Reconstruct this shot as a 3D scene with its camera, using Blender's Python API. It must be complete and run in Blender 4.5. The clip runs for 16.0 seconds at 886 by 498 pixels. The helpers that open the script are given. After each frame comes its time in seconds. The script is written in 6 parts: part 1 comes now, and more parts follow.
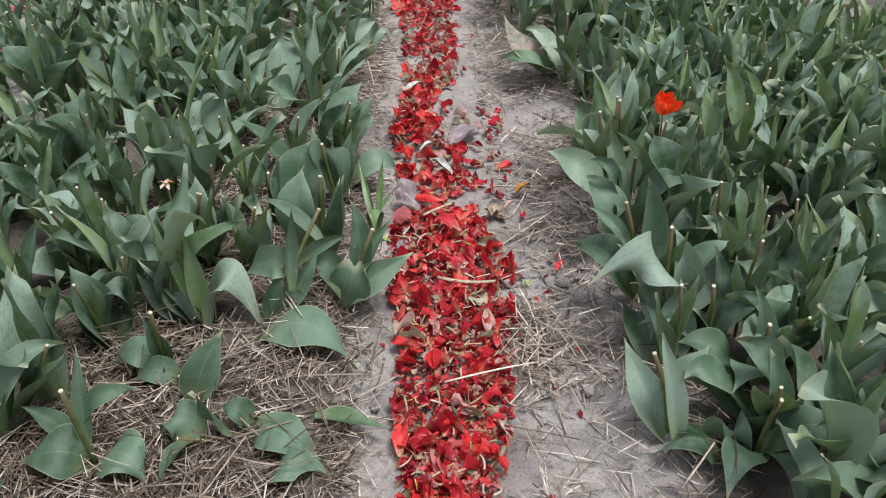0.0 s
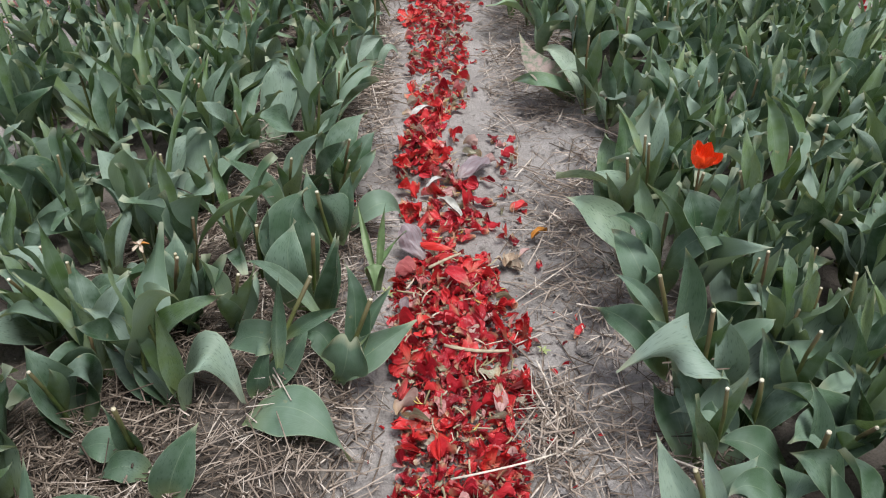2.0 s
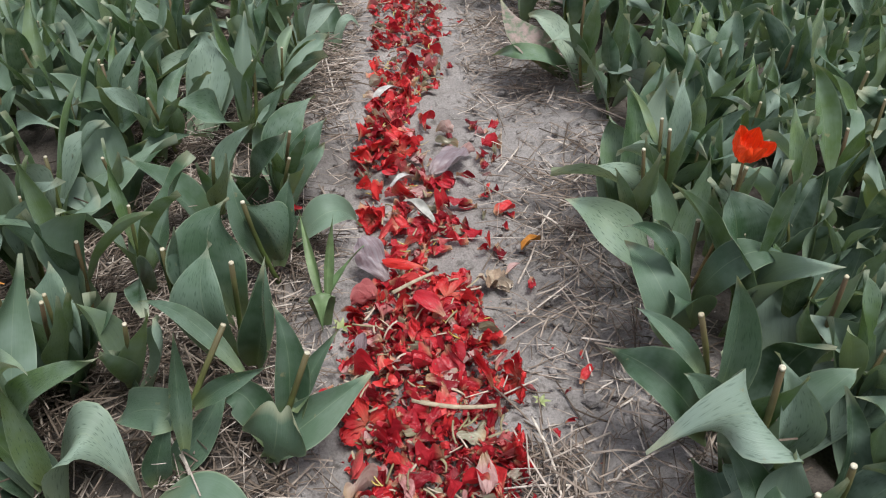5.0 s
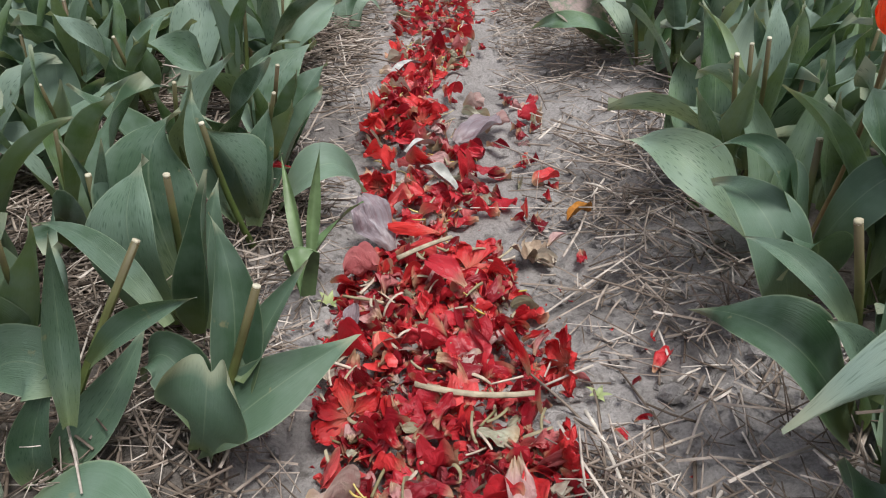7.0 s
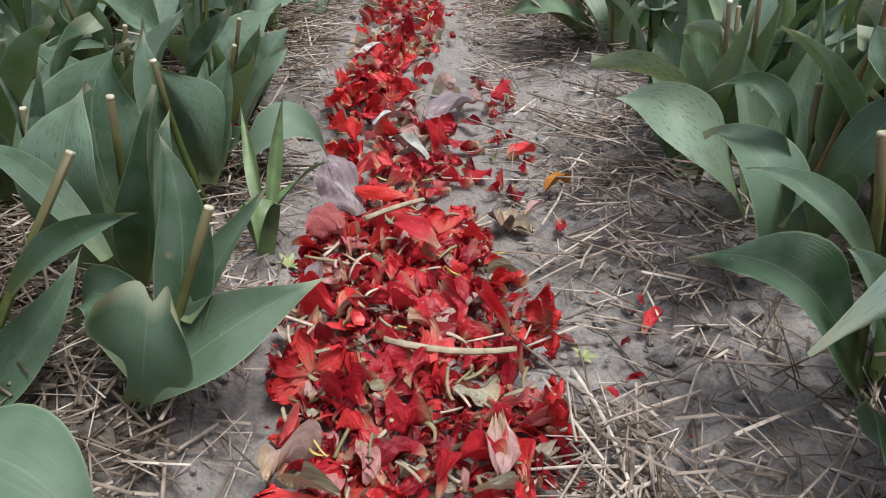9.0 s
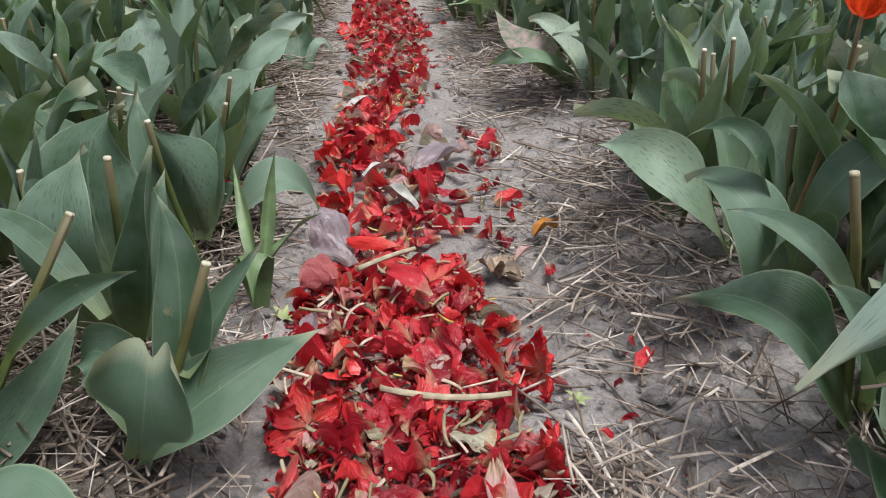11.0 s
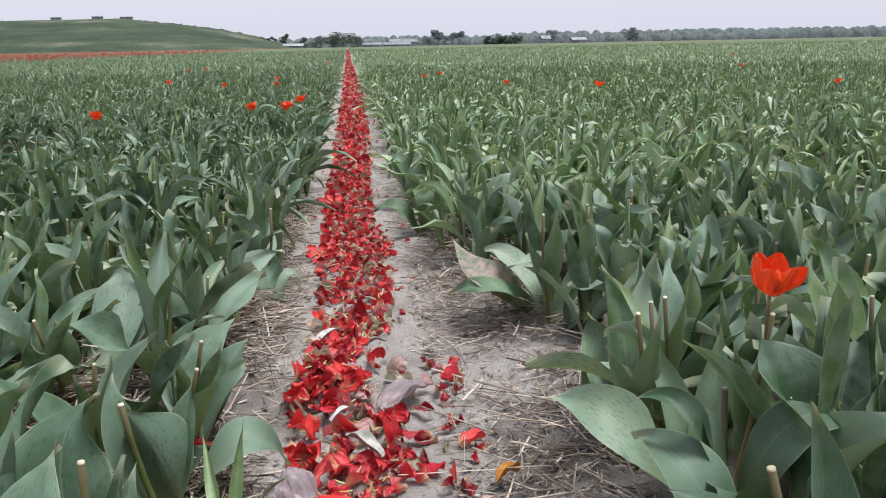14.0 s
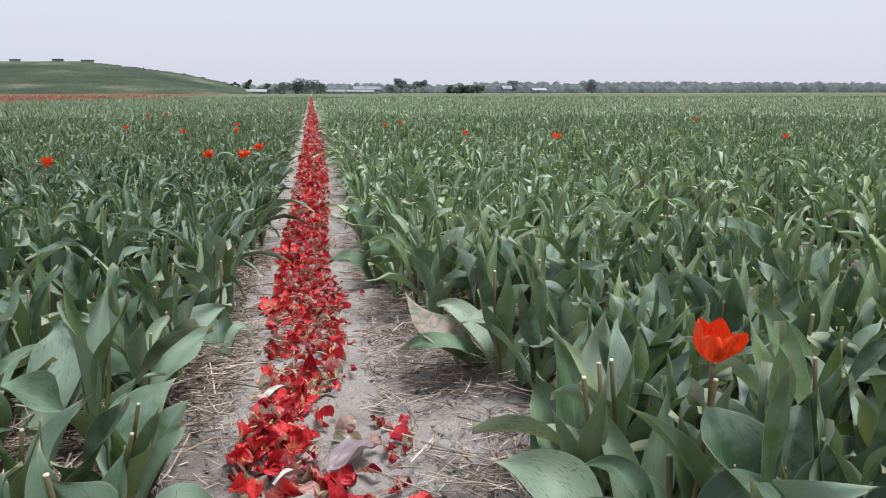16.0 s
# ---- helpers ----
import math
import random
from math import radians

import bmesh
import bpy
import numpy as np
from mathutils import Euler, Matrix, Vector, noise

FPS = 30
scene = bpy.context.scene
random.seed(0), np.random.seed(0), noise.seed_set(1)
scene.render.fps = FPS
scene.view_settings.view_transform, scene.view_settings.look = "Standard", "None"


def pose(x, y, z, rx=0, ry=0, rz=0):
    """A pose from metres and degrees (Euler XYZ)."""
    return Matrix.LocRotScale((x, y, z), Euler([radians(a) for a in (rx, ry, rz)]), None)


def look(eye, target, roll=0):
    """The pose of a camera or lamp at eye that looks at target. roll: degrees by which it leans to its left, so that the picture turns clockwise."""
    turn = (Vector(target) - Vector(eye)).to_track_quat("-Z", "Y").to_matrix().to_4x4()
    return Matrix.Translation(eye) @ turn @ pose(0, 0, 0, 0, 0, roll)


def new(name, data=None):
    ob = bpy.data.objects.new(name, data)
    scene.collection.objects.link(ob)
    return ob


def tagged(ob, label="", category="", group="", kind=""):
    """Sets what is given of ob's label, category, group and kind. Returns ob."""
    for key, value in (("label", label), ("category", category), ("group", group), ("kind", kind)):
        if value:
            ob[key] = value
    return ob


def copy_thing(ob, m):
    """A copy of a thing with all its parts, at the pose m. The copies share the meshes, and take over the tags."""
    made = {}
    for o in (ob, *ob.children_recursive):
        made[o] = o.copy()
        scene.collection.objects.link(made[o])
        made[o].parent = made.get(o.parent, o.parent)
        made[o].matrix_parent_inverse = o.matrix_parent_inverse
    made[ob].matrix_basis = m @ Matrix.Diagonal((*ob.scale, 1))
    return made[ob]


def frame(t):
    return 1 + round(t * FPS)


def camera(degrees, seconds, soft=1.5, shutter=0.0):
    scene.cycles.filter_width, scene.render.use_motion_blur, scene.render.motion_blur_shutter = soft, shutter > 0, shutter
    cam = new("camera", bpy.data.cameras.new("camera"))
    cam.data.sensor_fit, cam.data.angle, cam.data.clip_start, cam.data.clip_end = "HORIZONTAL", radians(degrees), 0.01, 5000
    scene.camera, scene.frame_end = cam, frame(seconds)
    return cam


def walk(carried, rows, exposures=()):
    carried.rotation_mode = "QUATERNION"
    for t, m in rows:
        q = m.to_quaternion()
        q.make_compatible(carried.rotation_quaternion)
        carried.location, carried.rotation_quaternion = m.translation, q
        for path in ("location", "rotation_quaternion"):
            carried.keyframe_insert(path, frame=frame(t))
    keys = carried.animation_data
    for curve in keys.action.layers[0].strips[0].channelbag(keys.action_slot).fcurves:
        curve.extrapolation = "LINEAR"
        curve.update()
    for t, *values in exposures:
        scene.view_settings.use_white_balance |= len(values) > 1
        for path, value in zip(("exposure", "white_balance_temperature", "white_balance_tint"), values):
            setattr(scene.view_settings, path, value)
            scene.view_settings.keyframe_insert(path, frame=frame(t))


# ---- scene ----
cam = camera(58.7, 16.0, soft=1.1)
PATH = [
    (0, (0.022, 0.002, 0.938), (0.101, 1.601, -0.26), 0.9),
    (0.5, (0.023, 0.065, 0.943), (0.112, 1.624, -0.306), 1.8),
    (1, (0.028, 0.12, 0.945), (0.107, 1.663, -0.325), 1.8),
    (1.5, (0.028, 0.157, 0.96), (0.077, 1.7, -0.311), 0.9),
    (2, (0.032, 0.201, 0.95), (0.087, 1.778, -0.278), 0.8),
    (2.5, (0.033, 0.233, 0.928), (0.088, 1.782, -0.335), 0.9),
    (3, (0.04, 0.271, 0.908), (0.099, 1.808, -0.37), 1.0),
    (3.2, (0.04, 0.298, 0.906), (0.114, 1.83, -0.378), 1.0),
    (5.3, (0.072, 0.504, 0.772), (0.16, 2.05, -0.494), 0.1),
    (5.5, (0.074, 0.525, 0.745), (0.137, 2.061, -0.534), 0.2),
    (6, (0.091, 0.571, 0.661), (0.136, 2.128, -0.594), 0.4),
    (6.5, (0.087, 0.592, 0.582), (0.078, 2.21, -0.594), -1.3),
    (7, (0.093, 0.599, 0.518), (0.097, 2.275, -0.574), -0.7),
    (7.5, (0.085, 0.601, 0.48), (0.125, 2.29, -0.591), 1.1),
    (8, (0.08, 0.605, 0.453), (0.124, 2.323, -0.569), 1.3),
    (8.2, (0.081, 0.608, 0.443), (0.139, 2.327, -0.577), 1.5),
    (10.3, (0.08, 0.614, 0.415), (0.217, 2.338, -0.588), 2.1),
    (10.5, (0.08, 0.612, 0.417), (0.218, 2.345, -0.571), 1.9),
    (11, (0.078, 0.602, 0.429), (0.213, 2.375, -0.485), 0.7),
    (11.5, (0.074, 0.596, 0.441), (0.206, 2.403, -0.404), 0.6),
    (12, (0.072, 0.596, 0.455), (0.223, 2.421, -0.349), 0.9),
    (12.5, (0.076, 0.596, 0.471), (0.25, 2.45, -0.257), 0.5),
    (13, (0.08, 0.593, 0.489), (0.256, 2.477, -0.157), -0.2),
    (13.5, (0.088, 0.592, 0.509), (0.282, 2.495, -0.074), -0.2),
    (14, (0.093, 0.585, 0.533), (0.309, 2.509, 0.031), -1.1),
    (14.5, (0.089, 0.578, 0.548), (0.335, 2.511, 0.096), -0.8),
    (15, (0.09, 0.577, 0.553), (0.337, 2.515, 0.123), -1.0),
    (15.5, (0.1, 0.581, 0.555), (0.376, 2.519, 0.146), -1.0),
    (16, (0.112, 0.595, 0.547), (0.429, 2.531, 0.158), -0.1),
]
walk(cam, [(t, look(eye, target, roll)) for t, eye, target, roll in PATH], [(0, 0.71), (5.3, 0.57), (11, 0.64), (13.5, 0.82), (16, 0.75)])

# ---- world and sun: an even grey overcast ----
world = bpy.data.worlds.new("overcast_sky")
scene.world = world
world.use_nodes = True
wn, wl = world.node_tree.nodes, world.node_tree.links
wn.clear()
w_out = wn.new("ShaderNodeOutputWorld")
w_bg = wn.new("ShaderNodeBackground")
w_sky = wn.new("ShaderNodeTexSky")
w_sky.sky_type = "NISHITA"
w_sky.sun_disc = False
w_sky.sun_elevation, w_sky.sun_rotation = radians(74), radians(120)
w_sky.dust_density, w_sky.air_density, w_sky.ozone_density = 4.0, 1.0, 1.0
w_hs = wn.new("ShaderNodeHueSaturation")
w_hs.inputs["Saturation"].default_value = 0.25
w_mix = wn.new("ShaderNodeMixRGB")
w_mix.inputs["Fac"].default_value = 0.75
w_mix.inputs["Color2"].default_value = (7.65, 7.8, 9.1, 1)
wl.new(w_sky.outputs["Color"], w_hs.inputs["Color"])
wl.new(w_hs.outputs["Color"], w_mix.inputs["Color1"])
wl.new(w_mix.outputs["Color"], w_bg.inputs["Color"])
w_bg.inputs["Strength"].default_value = 0.068
wl.new(w_bg.outputs["Background"], w_out.inputs["Surface"])

sun_data = bpy.data.lights.new("sun", "SUN")
sun_data.energy, sun_data.angle, sun_data.color = 2.7, radians(26), (1.0, 0.98, 0.95)
sun = new("sun", sun_data)
sun.matrix_world = look((2.6, -0.5, 11), (0, 1, 0))


# ---- materials ----
FURROW, GAP = 0.10, 1.32  # the path and the spacing of the paths between the beds


def material(name, rough=0.6, spec=0.4):
    m = bpy.data.materials.new(name)
    m.use_nodes = True
    b = m.node_tree.nodes["Principled BSDF"]
    b.inputs["Roughness"].default_value = rough
    b.inputs["Specular IOR Level"].default_value = spec
    return m, m.node_tree.nodes, m.node_tree.links, b


def ramp(nodes, stops):
    r = nodes.new("ShaderNodeValToRGB")
    while len(r.color_ramp.elements) < len(stops):
        r.color_ramp.elements.new(0.5)
    for e, (p, c) in zip(r.color_ramp.elements, stops):
        e.position, e.color = p, (*c, 1)
    return r


def noise_node(nodes, links, vector, scale, detail=4.0, rough=0.55):
    n = nodes.new("ShaderNodeTexNoise")
    n.inputs["Scale"].default_value, n.inputs["Detail"].default_value, n.inputs["Roughness"].default_value = scale, detail, rough
    if vector is not None:
        links.new(vector, n.inputs["Vector"])
    return n


def mixc(nodes, links, fac, a, b, mode="MIX"):
    x = nodes.new("ShaderNodeMixRGB")
    x.blend_type = mode
    for key, v in (("Fac", fac), ("Color1", a), ("Color2", b)):
        if isinstance(v, (int, float)):
            x.inputs[key].default_value = v
        elif isinstance(v, tuple):
            x.inputs[key].default_value = (*v, 1)
        else:
            links.new(v, x.inputs[key])
    return x.outputs["Color"]


def mapped(nodes, links, source, scale):
    mp = nodes.new("ShaderNodeMapping")
    mp.inputs["Scale"].default_value = scale
    links.new(source, mp.inputs["Vector"])
    return mp.outputs["Vector"]


def bump(nodes, links, bsdf, height, strength, distance):
    b = nodes.new("ShaderNodeBump")
    b.inputs["Strength"].default_value, b.inputs["Distance"].default_value = strength, distance
    links.new(height, b.inputs["Height"])
    links.new(b.outputs["Normal"], bsdf.inputs["Normal"])


def per_piece(nodes, joined):
    """A random number for each piece: each object, or each island of a joined mesh."""
    if joined:
        return nodes.new("ShaderNodeNewGeometry").outputs["Random Per Island"]
    return nodes.new("ShaderNodeObjectInfo").outputs["Random"]


GREY_GREEN = [(0.0, (0.024, 0.052, 0.023)), (0.2, (0.050, 0.100, 0.050)), (0.45, (0.090, 0.152, 0.093)), (0.7, (0.150, 0.224, 0.160)), (0.92, (0.235, 0.315, 0.258)), (1.0, (0.20, 0.28, 0.17))]
YOUNG_GREEN = [(0.0, (0.068, 0.122, 0.042)), (0.4, (0.108, 0.178, 0.068)), (0.75, (0.152, 0.222, 0.098)), (1.0, (0.205, 0.275, 0.145))]
# two lightened leaf greens: sky brightness over the field put into colour
LIT_GREEN = [(0.0, (0.085, 0.154, 0.059)), (0.25, (0.154, 0.251, 0.120)), (0.5, (0.239, 0.344, 0.207)), (0.75, (0.336, 0.439, 0.314)), (0.92, (0.456, 0.541, 0.456)), (1.0, (0.342, 0.445, 0.205))]
MIXED_GREEN = [(0.0, (0.045, 0.090, 0.034)), (0.25, (0.090, 0.158, 0.076)), (0.5, (0.148, 0.226, 0.134)), (0.75, (0.215, 0.298, 0.210)), (0.92, (0.31, 0.385, 0.32)), (1.0, (0.24, 0.32, 0.15))]


# darkened leaf green for some near plants: dimness put into the colour
DIMMED_GREEN = [(0.0, (0.040, 0.082, 0.042)), (0.5, (0.074, 0.130, 0.079)), (1.0, (0.110, 0.178, 0.120))]


def leaf_material(name, joined, stops=GREY_GREEN, waxy=0.5, mottled=False):
    m, n, l, b = material(name, 0.5, 0.32)
    uv = n.new("ShaderNodeUVMap").outputs["UV"]
    rnd = per_piece(n, joined)
    tone = ramp(n, stops)
    if mottled:
        l.new(noise_node(n, l, n.new("ShaderNodeTexCoord").outputs["Object"], 55.0, 5.0, 0.7).outputs["Fac"], tone.inputs["Fac"])
    else:
        l.new(rnd, tone.inputs["Fac"])
    # lengthwise veins
    veins = noise_node(n, l, mapped(n, l, uv, (60, 2.2, 1)), 1.0, 4.0)
    vr = ramp(n, [(0.3, (0.92, 0.93, 0.92)), (0.7, (1.08, 1.07, 1.08))])
    l.new(veins.outputs["Fac"], vr.inputs["Fac"])
    c = mixc(n, l, 1.0, tone.outputs["Color"], vr.outputs["Color"], "MULTIPLY")
    # pale margin and midrib
    sepu = n.new("ShaderNodeSeparateXYZ")
    l.new(uv, sepu.inputs[0])
    rim = ramp(n, [(0.0, (0.6, 0.6, 0.6)), (0.03, (0, 0, 0)), (0.485, (0, 0, 0)), (0.5, (0.3, 0.3, 0.3)), (0.515, (0, 0, 0)), (0.97, (0, 0, 0)), (1.0, (0.6, 0.6, 0.6))])
    l.new(sepu.outputs["X"], rim.inputs["Fac"])
    c = mixc(n, l, rim.outputs["Color"], c, (0.30, 0.37, 0.24))
    # paler, yellower foot
    heel = n.new("ShaderNodeMath")
    heel.operation = "MODULO"
    heel.inputs[1].default_value = 3.0
    l.new(sepu.outputs["Y"], heel.inputs[0])
    hr = ramp(n, [(0.0, (0.75, 0.75, 0.75)), (0.28, (0, 0, 0))])
    l.new(heel.outputs[0], hr.inputs["Fac"])
    c = mixc(n, l, hr.outputs["Color"], c, (0.20, 0.25, 0.11))
    # dry pale tip
    turn = n.new("ShaderNodeMath")
    turn.operation = "MODULO"
    turn.inputs[1].default_value = 3.0
    l.new(sepu.outputs["Y"], turn.inputs[0])
    tip = ramp(n, [(0.86, (0, 0, 0)), (0.97, (0.7, 0.7, 0.7))])
    l.new(turn.outputs[0], tip.inputs["Fac"])
    c = mixc(n, l, tip.outputs["Color"], c, (0.42, 0.44, 0.30))
    # waxy bloom in soft patches, a few dry marks
    geo = n.new("ShaderNodeTexCoord").outputs["Object"]
    bloom = noise_node(n, l, geo, 26.0, 3.0)
    br = ramp(n, [(0.40, (0, 0, 0)), (0.68, (waxy, waxy, waxy))])
    l.new(bloom.outputs["Fac"], br.inputs["Fac"])
    c = mixc(n, l, br.outputs["Color"], c, (0.225, 0.310, 0.265))
    # short dark dashes along the blade, on some leaves
    dash = n.new("ShaderNodeTexVoronoi")
    dash.inputs["Scale"].default_value = 1.0
    l.new(mapped(n, l, uv, (27, 15, 1)), dash.inputs["Vector"])
    dr = ramp(n, [(0.14, (1, 1, 1)), (0.36, (0, 0, 0))])
    l.new(dash.outputs["Distance"], dr.inputs["Fac"])
    some = ramp(n, [(0.25, (0.05, 0.05, 0.05)), (0.65, (0.52, 0.52, 0.52))])
    shift = n.new("ShaderNodeMath")
    shift.operation = "FRACT"
    times = n.new("ShaderNodeMath")
    times.operation = "MULTIPLY"
    times.inputs[1].default_value = 7.31
    l.new(rnd, times.inputs[0])
    l.new(times.outputs[0], shift.inputs[0])
    l.new(shift.outputs[0], some.inputs["Fac"])
    f = mixc(n, l, 1.0, dr.outputs["Color"], some.outputs["Color"], "MULTIPLY")
    c = mixc(n, l, f, c, (0.022, 0.056, 0.032))
    dry = noise_node(n, l, geo, 60.0, 4.0)
    dy = ramp(n, [(0.70, (0, 0, 0)), (0.78, (0.7, 0.7, 0.7))])
    l.new(dry.outputs["Fac"], dy.inputs["Fac"])
    c = mixc(n, l, dy.outputs["Color"], c, (0.26, 0.24, 0.13))
    l.new(c, b.inputs["Base Color"])
    rr = ramp(n, [(0.3, (0.40, 0.40, 0.40)), (0.7, (0.56, 0.56, 0.56))])
    l.new(bloom.outputs["Fac"], rr.inputs["Fac"])
    l.new(rr.outputs["Color"], b.inputs["Roughness"])
    fine = noise_node(n, l, mapped(n, l, uv, (130, 3.0, 1)), 1.0, 2.0)
    both = mixc(n, l, 0.5, veins.outputs["Fac"], fine.outputs["Fac"])
    bump(n, l, b, both, 0.5, 0.0015)
    tr = n.new("ShaderNodeBsdfTranslucent")
    l.new(mixc(n, l, 1.0, c, (1.35, 1.35, 0.62), "MULTIPLY"), tr.inputs["Color"])
    mx = n.new("ShaderNodeMixShader")
    mx.inputs[0].default_value = 0.15
    l.new(b.outputs[0], mx.inputs[1])
    l.new(tr.outputs[0], mx.inputs[2])
    l.new(mx.outputs[0], n["Material Output"].inputs["Surface"])
    return m


FALLEN = [(0.0, (0.20, 0.008, 0.015)), (0.2, (0.38, 0.015, 0.027)), (0.5, (0.58, 0.025, 0.037)), (0.76, (0.75, 0.050, 0.048)), (0.82, (0.60, 0.15, 0.15)), (0.89, (0.56, 0.32, 0.30)), (0.95, (0.44, 0.38, 0.28)), (1.0, (0.24, 0.18, 0.10))]
HEAD = [(0.0, (0.54, 0.014, 0.022)), (1.0, (0.76, 0.040, 0.034))]
FRESH = [(0.0, (0.88, 0.060, 0.010)), (1.0, (0.94, 0.085, 0.014))]


def petal_material(name, joined, stops=FALLEN, claw=0.8, wilted=0.5):
    m, n, l, b = material(name, 0.30, 0.5)
    uv = n.new("ShaderNodeUVMap").outputs["UV"]
    rnd = per_piece(n, joined)
    tone = ramp(n, stops)
    l.new(rnd, tone.inputs["Fac"])
    veins = noise_node(n, l, mapped(n, l, uv, (11, 1.6, 1)), 1.0, 4.0)
    vr = ramp(n, [(0.3, (0.80, 0.75, 0.78)), (0.7, (1.14, 1.45, 1.45))])
    l.new(veins.outputs["Fac"], vr.inputs["Fac"])
    c = mixc(n, l, 1.0, tone.outputs["Color"], vr.outputs["Color"], "MULTIPLY")
    # yellow-green claw at the foot of the petal
    sep = n.new("ShaderNodeSeparateXYZ")
    l.new(uv, sep.inputs[0])
    foot = ramp(n, [(0.05, (claw, claw, claw)), (0.16, (claw * 0.6, claw * 0.6, claw * 0.6)), (0.36, (0, 0, 0))])
    frac = n.new("ShaderNodeMath")
    frac.operation = "MODULO"
    frac.inputs[1].default_value = 3.0
    l.new(sep.outputs["Y"], frac.inputs[0])
    l.new(frac.outputs[0], foot.inputs["Fac"])
    c = mixc(n, l, foot.outputs["Color"], c, (0.58, 0.44, 0.27))
    geo = n.new("ShaderNodeTexCoord").outputs["Object"]
    wilt = noise_node(n, l, geo, 34.0, 4.0)
    wr = ramp(n, [(0.56, (0, 0, 0)), (0.74, (wilted, wilted, wilted))])
    l.new(wilt.outputs["Fac"], wr.inputs["Fac"])
    c = mixc(n, l, wr.outputs["Color"], c, (0.20, 0.012, 0.02))
    l.new(c, b.inputs["Base Color"])
    crease = noise_node(n, l, mapped(n, l, uv, (5, 4, 1)), 1.0, 4.0, 0.65)
    bump(n, l, b, mixc(n, l, 0.75, veins.outputs["Fac"], crease.outputs["Fac"]), 0.7, 0.006)
    tr = n.new("ShaderNodeBsdfTranslucent")
    l.new(c, tr.inputs["Color"])
    mx = n.new("ShaderNodeMixShader")
    mx.inputs[0].default_value = 0.28
    l.new(b.outputs[0], mx.inputs[1])
    l.new(tr.outputs[0], mx.inputs[2])
    l.new(mx.outputs[0], n["Material Output"].inputs["Surface"])
    return m


def varied(name, stops, rough=0.7, scale=60.0, joined=False, stretch=(1, 1, 1), strength=0.3, spec=0.3, depth=0.6):
    """A matter of uneven tone: each piece its own tone, with grain at two scales."""
    m, n, l, b = material(name, rough, spec)
    tone = ramp(n, stops)
    l.new(per_piece(n, joined), tone.inputs["Fac"])
    geo = n.new("ShaderNodeTexCoord").outputs["Object"]
    g = noise_node(n, l, mapped(n, l, geo, stretch), scale, 5.0)
    gr = ramp(n, [(0.3, (depth, depth, depth)), (0.7, (1.25, 1.25, 1.25))])
    l.new(g.outputs["Fac"], gr.inputs["Fac"])
    c = mixc(n, l, 1.0, tone.outputs["Color"], gr.outputs["Color"], "MULTIPLY")
    l.new(c, b.inputs["Base Color"])
    bump(n, l, b, g.outputs["Fac"], strength, 0.003)
    return m


